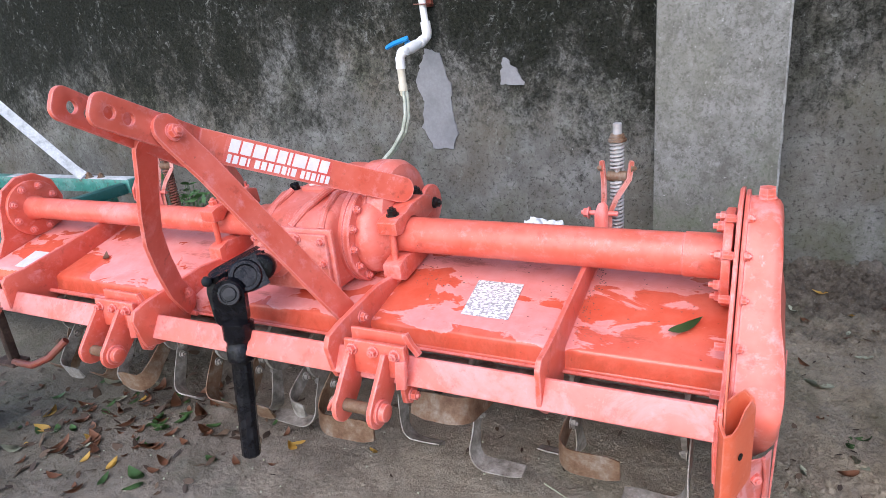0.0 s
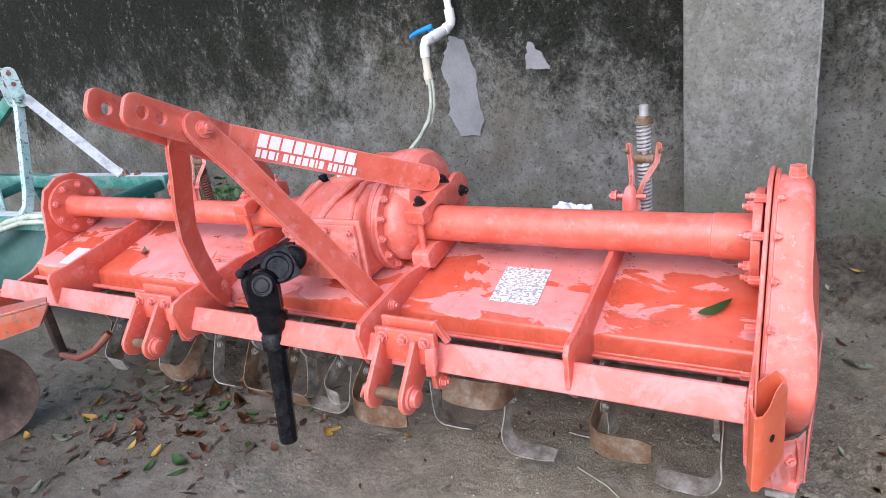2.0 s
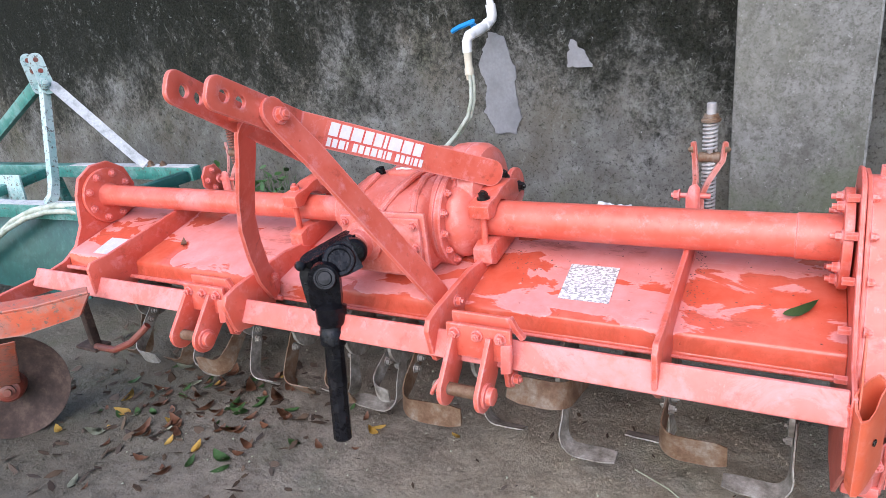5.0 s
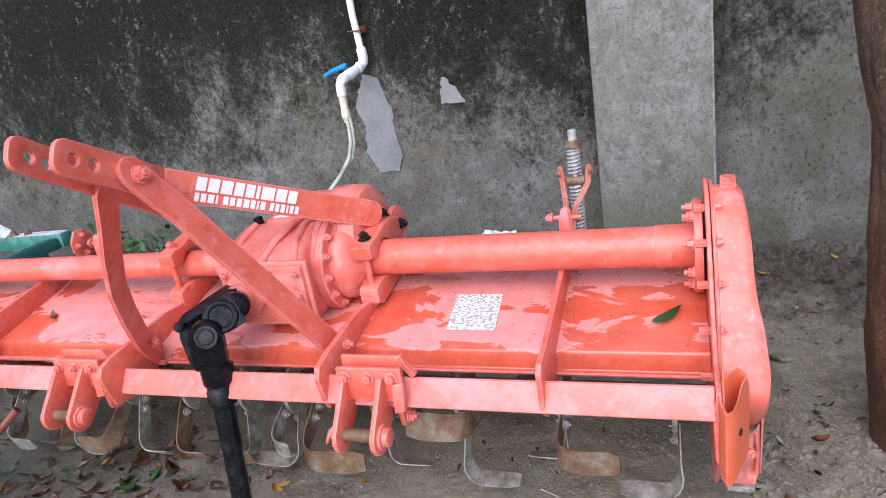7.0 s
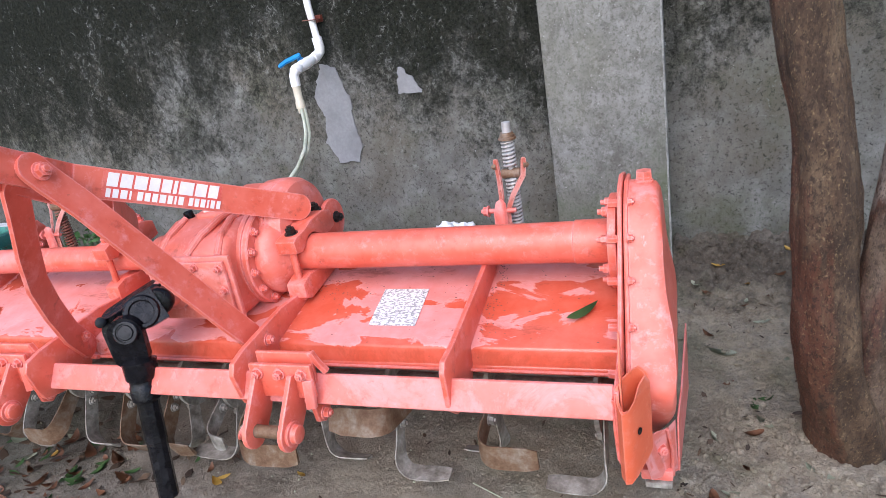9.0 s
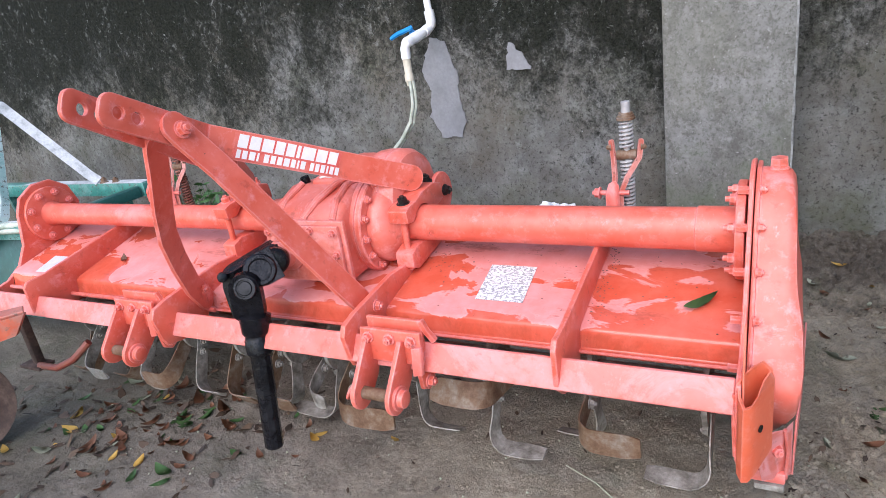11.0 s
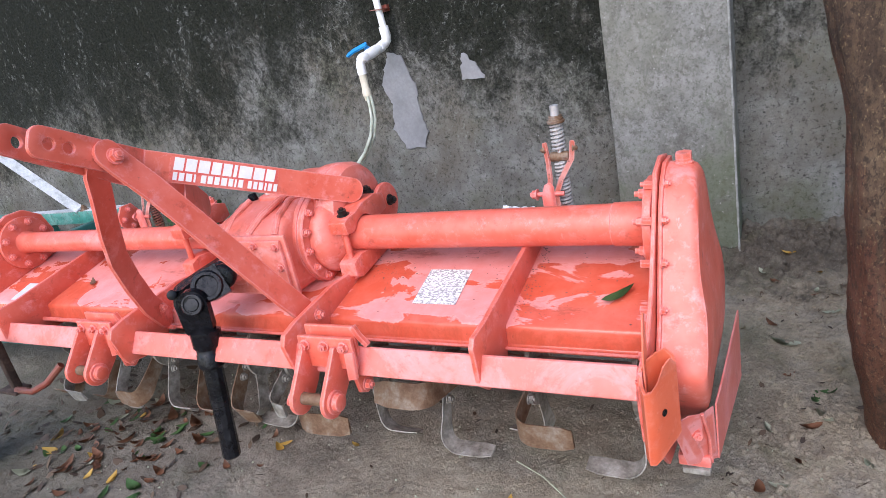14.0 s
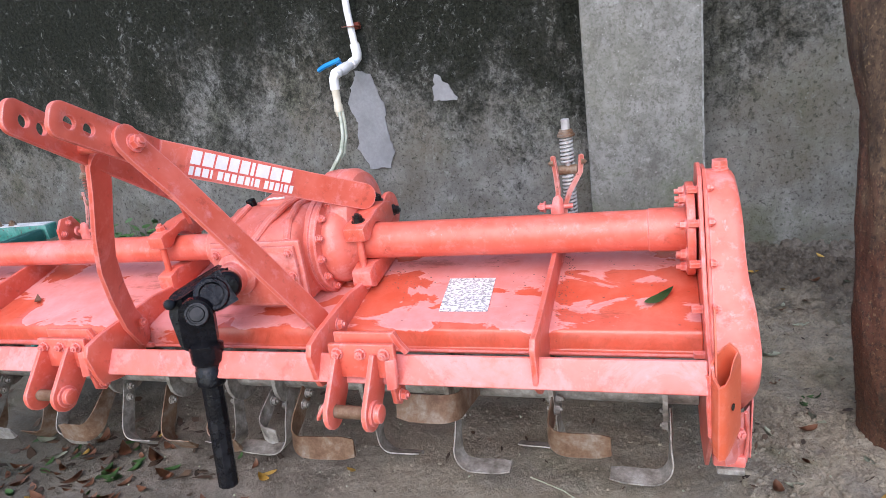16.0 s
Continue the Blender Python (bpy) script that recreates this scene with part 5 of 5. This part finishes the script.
# ---- disc plough in front of the tiller's far end ----
plough = thing("disc_plough", "rusted orange disc plough with a muddy steel disc", "plough")
bm = bmesh.new()
slab(bm, [(-0.915, 0.028, 0.405), (-0.93, -0.01, 0.345), (-1.04, -0.13, 0.325), (-1.42, -0.33, 0.31), (-1.42, -0.33, 0.375), (-1.02, -0.09, 0.398)], (-0.008, 0.014, 0.0))
part("beam", bevel(bm, 0.003), RUSTEDPAINT, plough)
bm = bmesh.new()
slab(bm, [(-0.915, 0.028, 0.405), (-1.02, -0.09, 0.398), (-1.42, -0.33, 0.375), (-1.46, -0.27, 0.38), (-1.05, -0.03, 0.405), (-0.95, 0.05, 0.41)], (0, 0, 0.008))
part("beam_flange", bevel(bm, 0.002, 1), RUSTEDPAINT, plough)
C = Vector((-1.330, -0.095, 0.062))
N = Vector((0.80, -0.58, 0.16)).normalized()
q = N.to_track_quat("Z", "Y").to_matrix().to_4x4()
bm = bmesh.new()
lathe(bm, [(-0.050, 0.002), (-0.048, 0.083), (-0.035, 0.130), (-0.015, 0.165), (-0.004, 0.178), (0.000, 0.178), (-0.009, 0.162), (-0.029, 0.127), (-0.042, 0.080), (-0.043, 0.002)], Matrix.Translation(C) @ q, 56)
part("disc", bm, DISCRUST, plough, "muddy rusted steel disc")
bm = bmesh.new()
lathe(bm, [(-0.045, 0.045), (0.01, 0.045), (0.03, 0.040), (0.036, 0.034), (0.038, 0.022), (0.046, 0.022), (0.048, 0.013), (0.058, 0.012)], Matrix.Translation(C) @ q, 28)
part("hub", bm, RUSTRED, plough)
bm = bmesh.new()
slab(bm, [C + N * 0.02 + Vector((-0.02, -0.03, 0.02)), C + N * 0.02 + Vector((0.03, 0.03, 0.02)), Vector((-1.02, -0.16, 0.33)), Vector((-1.075, -0.20, 0.325))], N * 0.014)
part("standard", bevel(bm, 0.003), RUSTEDPAINT, plough)

# ---- water pipe with tap on the wall ----
pipe = thing("water_pipe", "white plastic water pipe on the wall with a blue-handled tap", "pipe")
bm = bmesh.new()
sweep(bm, [(-0.218, 1.565, 2.72), (-0.214, 1.562, 1.6), (-0.212, 1.56, 1.2), (-0.203, 1.56, 1.06)], 0.0145, 16)
part("riser", bm, PVC, pipe)
bm = bmesh.new()
sweep(bm, [(-0.204, 1.56, 1.075), (-0.200, 1.56, 1.035), (-0.203, 1.56, 1.018), (-0.216, 1.56, 1.006), (-0.232, 1.56, 1.0)], 0.0205, 16)
part("elbow", bm, PVC, pipe)
bm = bmesh.new()
A, B = Vector((-0.208, 1.545, 1.002)), Vector((-0.217, 1.384, 0.974))
lathe(bm, [(0.000, 0.0162), (0.015, 0.0162), (0.019, 0.0209), (0.042, 0.0209), (0.046, 0.0171), (0.065, 0.0209), (0.104, 0.0228), (0.137, 0.0209), (0.148, 0.0171), (0.156, 0.0209), (0.179, 0.0209), (0.194, 0.0162)], Matrix.Translation(A) @ (B - A).to_track_quat("Z", "Y").to_matrix().to_4x4(), 20)
part("tap_body", bm, PVC, pipe)
bm = bmesh.new()
sweep(bm, [(-0.205, 1.37, 0.977), (-0.222, 1.368, 0.966), (-0.229, 1.367, 0.951), (-0.23, 1.366, 0.911)], 0.0188, 16)
part("elbow", bm, PVC, pipe)
bm = bmesh.new()
lathe(bm, [(0, 0.016), (0.06, 0.015), (0.066, 0.018), (0.09, 0.018), (0.092, 0.015), (0.11, 0.013)], Matrix.Translation((-0.23, 1.366, 0.916)) @ Matrix.Rotation(math.pi, 4, "X"), 18)
part("adaptor", bm, CREAM, pipe, "cream plastic hose adaptor")
bm = bmesh.new()
rod(bm, (-0.22, 1.458, 0.989), (-0.228, 1.429, 1.008), 0.012, 14)
ribbon(bm, [(-0.214, 1.423, 1.023), (-0.243, 1.42, 1.015), (-0.285, 1.418, 1.004), (-0.32, 1.418, 0.989)], 0.022, 0.008, (0.1, -0.6, 0.8))
part("tap_handle", bevel(bm, 0.002, 1), BLUE, pipe, "blue plastic lever handle")
HANG = [(-0.23, 1.366, 0.829), (-0.228, 1.365, 0.786), (-0.23, 1.361, 0.731), (-0.248, 1.352, 0.666), (-0.318, 1.381, 0.591), (-0.425, 1.379, 0.494), (-0.577, 1.317, 0.335), (-0.75, 1.25, 0.12), (-0.86, 1.15, -0.0), (-1.05, 1.05, 0.0)]
bm = bmesh.new()
sweep(bm, HANG, 0.0075, 12)
part("hose", bm, HOSE, pipe, "pale clear hose from the tap")
for dx, dy in ((0.014, 0.0), (0.006, -0.012)):
    bm = bmesh.new()
    sweep(bm, [(x + dx, y + dy, z - 0.004) for x, y, z in HANG], 0.0062, 10)
    part("hose_strand", bm, HOSE, pipe)
bm = bmesh.new()
ribbon(bm, [(-0.236, 1.60, 1.145), (-0.232, 1.543, 1.145), (-0.190, 1.543, 1.142), (-0.186, 1.60, 1.142)], 0.018, 0.003, (0, 0.05, 1), (False, False))
box(bm, (-0.240, 1.592, 1.13), (-0.186, 1.612, 1.158))
part("clip", bm, RUSTRED, pipe, "rusty pipe clip")

# ---- crumpled plastic bag behind the tiller ----
bm = bmesh.new()
bmesh.ops.create_icosphere(bm, subdivisions=5, radius=1.0)
for v in bm.verts:
    p = v.co.copy()
    k = 1 + 0.22 * noise.noise(p * 2.2) + 0.13 * (1 - abs(noise.noise(p * 5.0)) * 2.2) + 0.05 * noise.noise(p * 13)
    v.co = Vector((0.285 + p.x * k * 0.135, 1.44 + p.y * k * 0.10, 0.15 + p.z * k * 0.125))
tagged(part("plastic_bag", bm, BAG), "crumpled white plastic bag on the soil behind the tiller", "bag")

# ---- tree with three stems ----
tree = thing("tree", "brown rough-barked tree with three stems rising from one base", "tree")


def stem(pts, seed, seg=56, rings=220):
    """A stem along points (x, y, z, radius), its bark uneven and fluted."""
    b = bmesh.new()
    pts = [Vector(p) for p in pts]
    out = []
    for i in range(rings + 1):
        f = i / rings * (len(pts) - 1)
        k = min(int(f), len(pts) - 2)
        u = f - k
        p0, p1, p2, p3 = pts[max(k - 1, 0)], pts[k], pts[k + 1], pts[min(k + 2, len(pts) - 1)]
        p = 0.5 * (2 * p1 + (p2 - p0) * u + (2 * p0 - 5 * p1 + 4 * p2 - p3) * u * u + (3 * p1 - p0 - 3 * p2 + p3) * u ** 3)
        ring = []
        for j in range(seg):
            a = j * math.tau / seg
            n = noise.noise(Vector((math.cos(a) * 1.6 + seed, math.sin(a) * 1.6, p.z * 4.5)))
            n2 = noise.noise(Vector((math.cos(a) * 5 + seed, math.sin(a) * 5, p.z * 16)))
            n3 = noise.noise(Vector((math.cos(a) * 11 + seed, math.sin(a) * 11, p.z * 34)))
            r = p.w * (1 + 0.14 * n + 0.06 * n2 + 0.025 * n3)
            ring.append(b.verts.new((p.x + r * math.cos(a), p.y + r * math.sin(a), p.z)))
        out.append(ring)
    for a, c in zip(out, out[1:]):
        for j in range(seg):
            b.faces.new((a[j], a[(j + 1) % seg], c[(j + 1) % seg], c[j]))
    b.faces.new(out[-1])
    return b


part("trunk", stem([(1.565, 0.70, -0.28, 0.102), (1.558, 0.69, -0.12, 0.098), (1.538, 0.66, 0.01, 0.090), (1.508, 0.63, 0.13, 0.080), (1.478, 0.60, 0.27, 0.073), (1.470, 0.60, 0.42, 0.066), (1.467, 0.60, 0.57, 0.066), (1.452, 0.60, 0.75, 0.060), (1.425, 0.60, 0.90, 0.060), (1.405, 0.60, 1.05, 0.061), (1.37, 0.61, 1.3, 0.058), (1.30, 0.63, 1.8, 0.052), (1.28, 0.62, 2.4, 0.045), (1.25, 0.60, 3.2, 0.03)], 0.0), BARK, tree)
part("stem", stem([(1.60, 0.71, -0.28, 0.074), (1.588, 0.70, -0.12, 0.074), (1.578, 0.68, 0.0, 0.074), (1.573, 0.65, 0.15, 0.072), (1.588, 0.62, 0.30, 0.066), (1.608, 0.63, 0.45, 0.060), (1.628, 0.64, 0.60, 0.057), (1.650, 0.65, 0.80, 0.055), (1.672, 0.66, 1.05, 0.055), (1.74, 0.68, 1.6, 0.05), (1.86, 0.70, 2.3, 0.042), (1.95, 0.70, 3.1, 0.028)], 7.0), PALEBARK, tree, "paler stem with worn grey bark")
part("stem", stem([(1.62, 0.80, -0.28, 0.075), (1.65, 0.80, -0.12, 0.072), (1.69, 0.78, 0.1, 0.068), (1.73, 0.80, 0.3, 0.058), (1.80, 0.83, 0.6, 0.053), (1.90, 0.88, 1.0, 0.05), (2.1, 0.95, 1.7, 0.044), (2.3, 1.0, 2.6, 0.03)], 13.0), BARK, tree)
rng = random.Random(4)
bm = bmesh.new()
for hx, hy, hz in ((1.26, 0.61, 2.9), (1.92, 0.70, 2.9), (2.28, 1.0, 2.5)):
    for k in range(7):
        a, l = rng.uniform(0, math.tau), rng.uniform(0.5, 1.1)
        tip = Vector((hx + math.cos(a) * l, hy + math.sin(a) * l, hz + rng.uniform(0.2, 0.9)))
        sweep(bm, [(hx, hy, hz - 0.3), Vector((hx, hy, hz)).lerp(tip, 0.5) + Vector((0, 0, 0.1)), tip], [0.02, 0.013, 0.005], 6)
part("limbs", bm, BARK, tree)
bm = bmesh.new()
for k in range(420):
    c = rng.choice(((1.26, 0.61), (1.92, 0.70), (2.28, 1.0)))
    a, l = rng.uniform(0, math.tau), 1.15 * math.sqrt(rng.random())
    o = Vector((c[0] + math.cos(a) * l, c[1] + math.sin(a) * l, 3.1 + rng.uniform(-0.1, 0.9)))
    m = Matrix.Translation(o) @ Euler((rng.uniform(-0.8, 0.8), rng.uniform(-0.8, 0.8), rng.uniform(0, 6.28))).to_matrix().to_4x4()
    bm.faces.new([bm.verts.new(m @ Vector(p)) for p in ((0, -0.045, 0), (0.02, -0.01, 0.006), (0.014, 0.03, 0.004), (0, 0.055, 0), (-0.014, 0.03, 0.004), (-0.02, -0.01, 0.006))])
part("crown", bm, LEAF_GREEN, tree, smooth=False)


# ---- leaves, litter and clods on the ground ----
def leaf_mesh(length, width, curl, fold, seed):
    b = bmesh.new()
    r = random.Random(seed)
    n, rows = 9, []
    for i in range(n + 1):
        f = i / n
        w = width / 2 * math.sin(math.pi * f ** 0.85) ** 0.8 * (1 + r.uniform(-0.06, 0.06))
        y = (f - 0.5) * length
        z = curl * (f - 0.45) ** 2 * length * 2 + 0.002
        x = 0.12 * length * math.sin(f * 2.2 + seed)
        rows.append([b.verts.new((x - w, y, z + fold * w)), b.verts.new((x, y, z)), b.verts.new((x + w, y, z + fold * w * 0.8))])
    for p, q in zip(rows, rows[1:]):
        for k in range(2):
            b.faces.new((p[k], p[k + 1], q[k + 1], q[k]))
    bmesh.ops.solidify(b, geom=b.faces[:], thickness=0.0006)
    return b


LEAVES = {}


def fallen(x, y, kind, size=0.06, turn=0.0, z=None, tilt=0.0, label=""):
    names = {"y": (LEAF_YELLOW, "fallen yellow leaf lying on damp soil"), "b": (LEAF_BROWN, "dry curled brown leaf on damp soil"), "g": (LEAF_GREEN, "fresh green leaf lying on damp soil"), "p": (LEAF_PALE, "pale grey-green fallen leaf on damp soil")}
    mat, text = names[kind]
    key = (kind, round(turn * 3) % 3)
    if key not in LEAVES:
        ob = part("fallen_leaf", leaf_mesh(1.0, 0.42, 0.3 if kind != "b" else 0.5, 0.2 if kind != "b" else 0.3, key[1] * 2.3 + ord(kind)), mat)
        LEAVES[key] = ob.data
    else:
        ob = new("fallen_leaf", LEAVES[key])
    ob.matrix_basis = Matrix.Translation((x, y, (ground_height(x, y) if z is None else z) + 0.002)) @ Euler((tilt, 0, turn)).to_matrix().to_4x4() @ Matrix.Scale(size, 4)
    return tagged(ob, label or text, "leaf", "fallen leaves")


for x, y, kind, size, turn in (
    (-1.154, 0.173, "y", 0.075, 0.5), (-1.071, 0.091, "y", 0.085, 1.7), (-1.073, -0.011, "p", 0.085, 2.0), (-1.223, -0.055, "y", 0.06, 0.9), (-0.906, 0.05, "b", 0.075, 0.2),
    (-0.64, -0.084, "b", 0.055, 2.6), (-0.504, 0.026, "g", 0.085, 1.1), (-0.469, -0.018, "g", 0.06, 2.5), (-0.688, 0.253, "g", 0.08, 0.3), (-0.638, 0.224, "g", 0.075, 1.6),
    (-0.139, 0.301, "y", 0.055, 1.2), (-0.58, 0.136, "b", 0.07, 2.3), (-0.884, -0.209, "p", 0.06, 0.5), (-1.06, 0.263, "b", 0.07, 1.9), (-0.564, 0.335, "b", 0.085, 0.8),
    (-0.776, 0.207, "b", 0.075, 2.7), (-0.822, 0.11, "b", 0.08, 1.3), (-0.707, 0.357, "b", 0.09, 0.6), (-0.961, 0.312, "p", 0.07, 2.2), (-0.458, 0.252, "b", 0.08, 1.5),
    (-0.753, 0.032, "y", 0.05, 0.1), (-0.604, 0.288, "g", 0.065, 2.9), (1.204, 1.349, "p", 0.05, 0.4), (1.286, 1.426, "y", 0.05, 1.5), (1.379, 1.359, "y", 0.045, 2.4),
    (1.247, 1.322, "b", 0.05, 0.9), (1.276, 0.996, "p", 0.085, 1.2), (1.351, 0.803, "g", 0.055, 0.2), (1.379, 0.833, "g", 0.05, 1.9), (1.336, 0.673, "b", 0.06, 2.2),
    (1.366, 0.722, "p", 0.06, 0.9), (1.488, 0.545, "p", 0.045, 2.6), (1.455, 0.565, "p", 0.04, 0.6), (1.708, 0.537, "b", 0.06, 1.0), (1.675, 0.595, "p", 0.07, 2.0),
    (0.667, 0.246, "y", 0.05, 0.2), (1.456, 0.439, "y", 0.06, 2.4), (0.116, 0.355, "y", 0.035, 1.0), (-0.13, 0.315, "y", 0.045, 2.0), (1.514, 1.471, "y", 0.045, 0.5),
    (-0.258, 0.177, "b", 0.05, 0.7), (1.622, 0.469, "p", 0.055, 1.4), (1.476, 1.376, "b", 0.05, 2.0), (-0.868, 0.418, "b", 0.085, 0.4), (-1.101, 0.405, "p", 0.08, 1.7),
):
    fallen(x, y, kind, size, turn)
rng = random.Random(21)
for k in range(115):
    if k < 92:
        x, y = rng.gauss(-0.74, 0.25), rng.gauss(0.23, 0.14)
        kind = rng.choice("bbbbbbbgpyg")
    else:
        x, y = rng.uniform(1.2, 1.95), rng.uniform(0.15, 1.4)
        kind = rng.choice("bbp")
    if y > 0.55 and x < 1:
        continue
    fallen(x, y, kind, rng.uniform(0.024, 0.060), rng.uniform(0, 6.28), None, rng.uniform(-0.25, 0.25))
fallen(0.972, 0.350, "g", 0.080, -1.1, on_hood(0.350) + 0.003, 0.16, "green leaf lying on the wet orange hood")
fallen(-0.86, 0.36, "b", 0.05, 0.5, on_hood(0.36) + 0.001, 0.1, "brown leaf stuck to the wet orange hood")
fallen(-0.50, 0.30, "y", 0.03, 0.5, on_hood(0.30) + 0.001, 0.1, "small yellow leaf on the wet orange hood")

rng = random.Random(11)
bm = bmesh.new()
for k in range(1500):
    x, y = rng.uniform(-1.7, 2.0), rng.uniform(-0.45, 1.55)
    dense = 1.0 if (x < -0.3 and y < 0.6) else 0.55 if (x > 1.15 or y > 1.1) else 0.18
    if rng.random() > dense:
        continue
    s = rng.uniform(0.008, 0.034) if x < 0.2 else rng.uniform(0.005, 0.017)
    m = Matrix.Translation((x, y, ground_height(x, y) + 0.003)) @ Euler((rng.uniform(-0.5, 0.5), rng.uniform(-0.5, 0.5), rng.uniform(0, 6.28))).to_matrix().to_4x4()
    wd = rng.uniform(0.2, 0.5)
    bm.faces.new([bm.verts.new(m @ Vector((px * s, py * s, pz * s))) for px, py, pz in ((0, -1, 0), (wd, -0.3, 0.12), (wd * 0.8, 0.5, 0.1), (0, 1, 0.2), (-wd * 0.8, 0.5, 0.14), (-wd, -0.3, 0.1))])
tagged(part("leaf_litter", bm, LEAF_DARK, smooth=False), "dark rotting leaf litter scattered over the soil", "leaf litter", kind="stuff")

# crumbs and clods: one small lump repeated with its own shape each time
lump = bmesh.new()
bmesh.ops.create_icosphere(lump, subdivisions=1, radius=1.0)
LV = [v.co.copy() for v in lump.verts]
LF = [[v.index for v in f.verts] for f in lump.faces]
lump.free()
verts, faces = [], []
for k in range(26000):
    zone = rng.random()
    if zone < 0.42:
        x, y, s = rng.uniform(-1.6, 2.2), 1.62 - abs(rng.gauss(0, 0.2)), rng.uniform(0.0012, 0.0062)
    elif zone < 0.68:
        x, y, s = 1.15 + abs(rng.gauss(0, 0.45)), rng.uniform(-0.3, 1.3), rng.uniform(0.0012, 0.0068)
    else:
        x, y, s = rng.uniform(-1.4, 1.3), rng.uniform(-0.3, 1.1), rng.uniform(0.0012, 0.0045)
    if y > 1.6:
        continue
    if rng.random() < (0.16 if x > 1.15 and y < 0.75 else 0.05):
        s *= 1.9
    o, base = Vector((x, y, ground_height(x, y) + s * 0.3)), len(verts)
    sq = rng.uniform(0.5, 0.9)
    for v in LV:
        p = v * (s * rng.uniform(0.65, 1.25))
        verts.append((o.x + p.x, o.y + p.y, o.z + p.z * sq))
    faces += [[base + i for i in f] for f in LF]
me = bpy.data.meshes.new("soil_clods")
me.from_pydata(verts, [], faces)
me.materials.append(SOIL)
tagged(new("soil_clods", me), "loose crumbs and clods of dark soil", "soil", kind="stuff")

bm = bmesh.new()
sweep(bm, [(0.627, 0.40, ground_height(0.627, 0.40) + 0.004), (0.72, 0.35, ground_height(0.72, 0.35) + 0.008), (0.83, 0.27, ground_height(0.83, 0.27) + 0.004)], 0.0018, 6)
tagged(part("twig", bm, LEAF_PALE), "thin pale dry twig lying on the soil", "twig")

bm = bmesh.new()
for k in range(140):
    x, y = rng.uniform(-0.9, 1.7), rng.uniform(-0.25, 1.0)
    bmesh.ops.create_icosphere(bm, subdivisions=1, radius=rng.uniform(0.0025, 0.004), matrix=Matrix.Translation((x, y, ground_height(x, y) + 0.002)))
tagged(part("seeds", bm, LEAF_PALE), "small pale fallen seeds dotted over the soil", "seeds", kind="stuff")

# weeds at the wall's foot
bm = bmesh.new()
for k in range(130):
    x, y = rng.gauss(-1.62, 0.16), rng.uniform(1.28, 1.52)
    z0 = ground_height(x, y)
    h = rng.uniform(0.06, 0.33) if x < 0 else rng.uniform(0.04, 0.12)
    o = Vector((x, y, z0 + h))
    m = Matrix.Translation(o) @ Euler((rng.uniform(-0.9, 0.9), rng.uniform(-0.9, 0.9), rng.uniform(0, 6.28))).to_matrix().to_4x4()
    s = rng.uniform(0.018, 0.04) * (1 if x < 0 else 0.5)
    bm.faces.new([bm.verts.new(m @ Vector((px * s, py * s, pz * s))) for px, py, pz in ((0, -1, 0), (0.45, -0.3, 0.1), (0.35, 0.4, 0.1), (0, 1, 0), (-0.35, 0.4, 0.1), (-0.45, -0.3, 0.1))])
    sweep(bm, [(x, y, z0 - 0.01), (x + rng.uniform(-0.01, 0.01), y, z0 + h * 0.6), o], 0.0015, 4)
tagged(part("weeds", bm, LEAF_GREEN, smooth=False), "small green weeds at the foot of the wall", "weeds", kind="stuff")
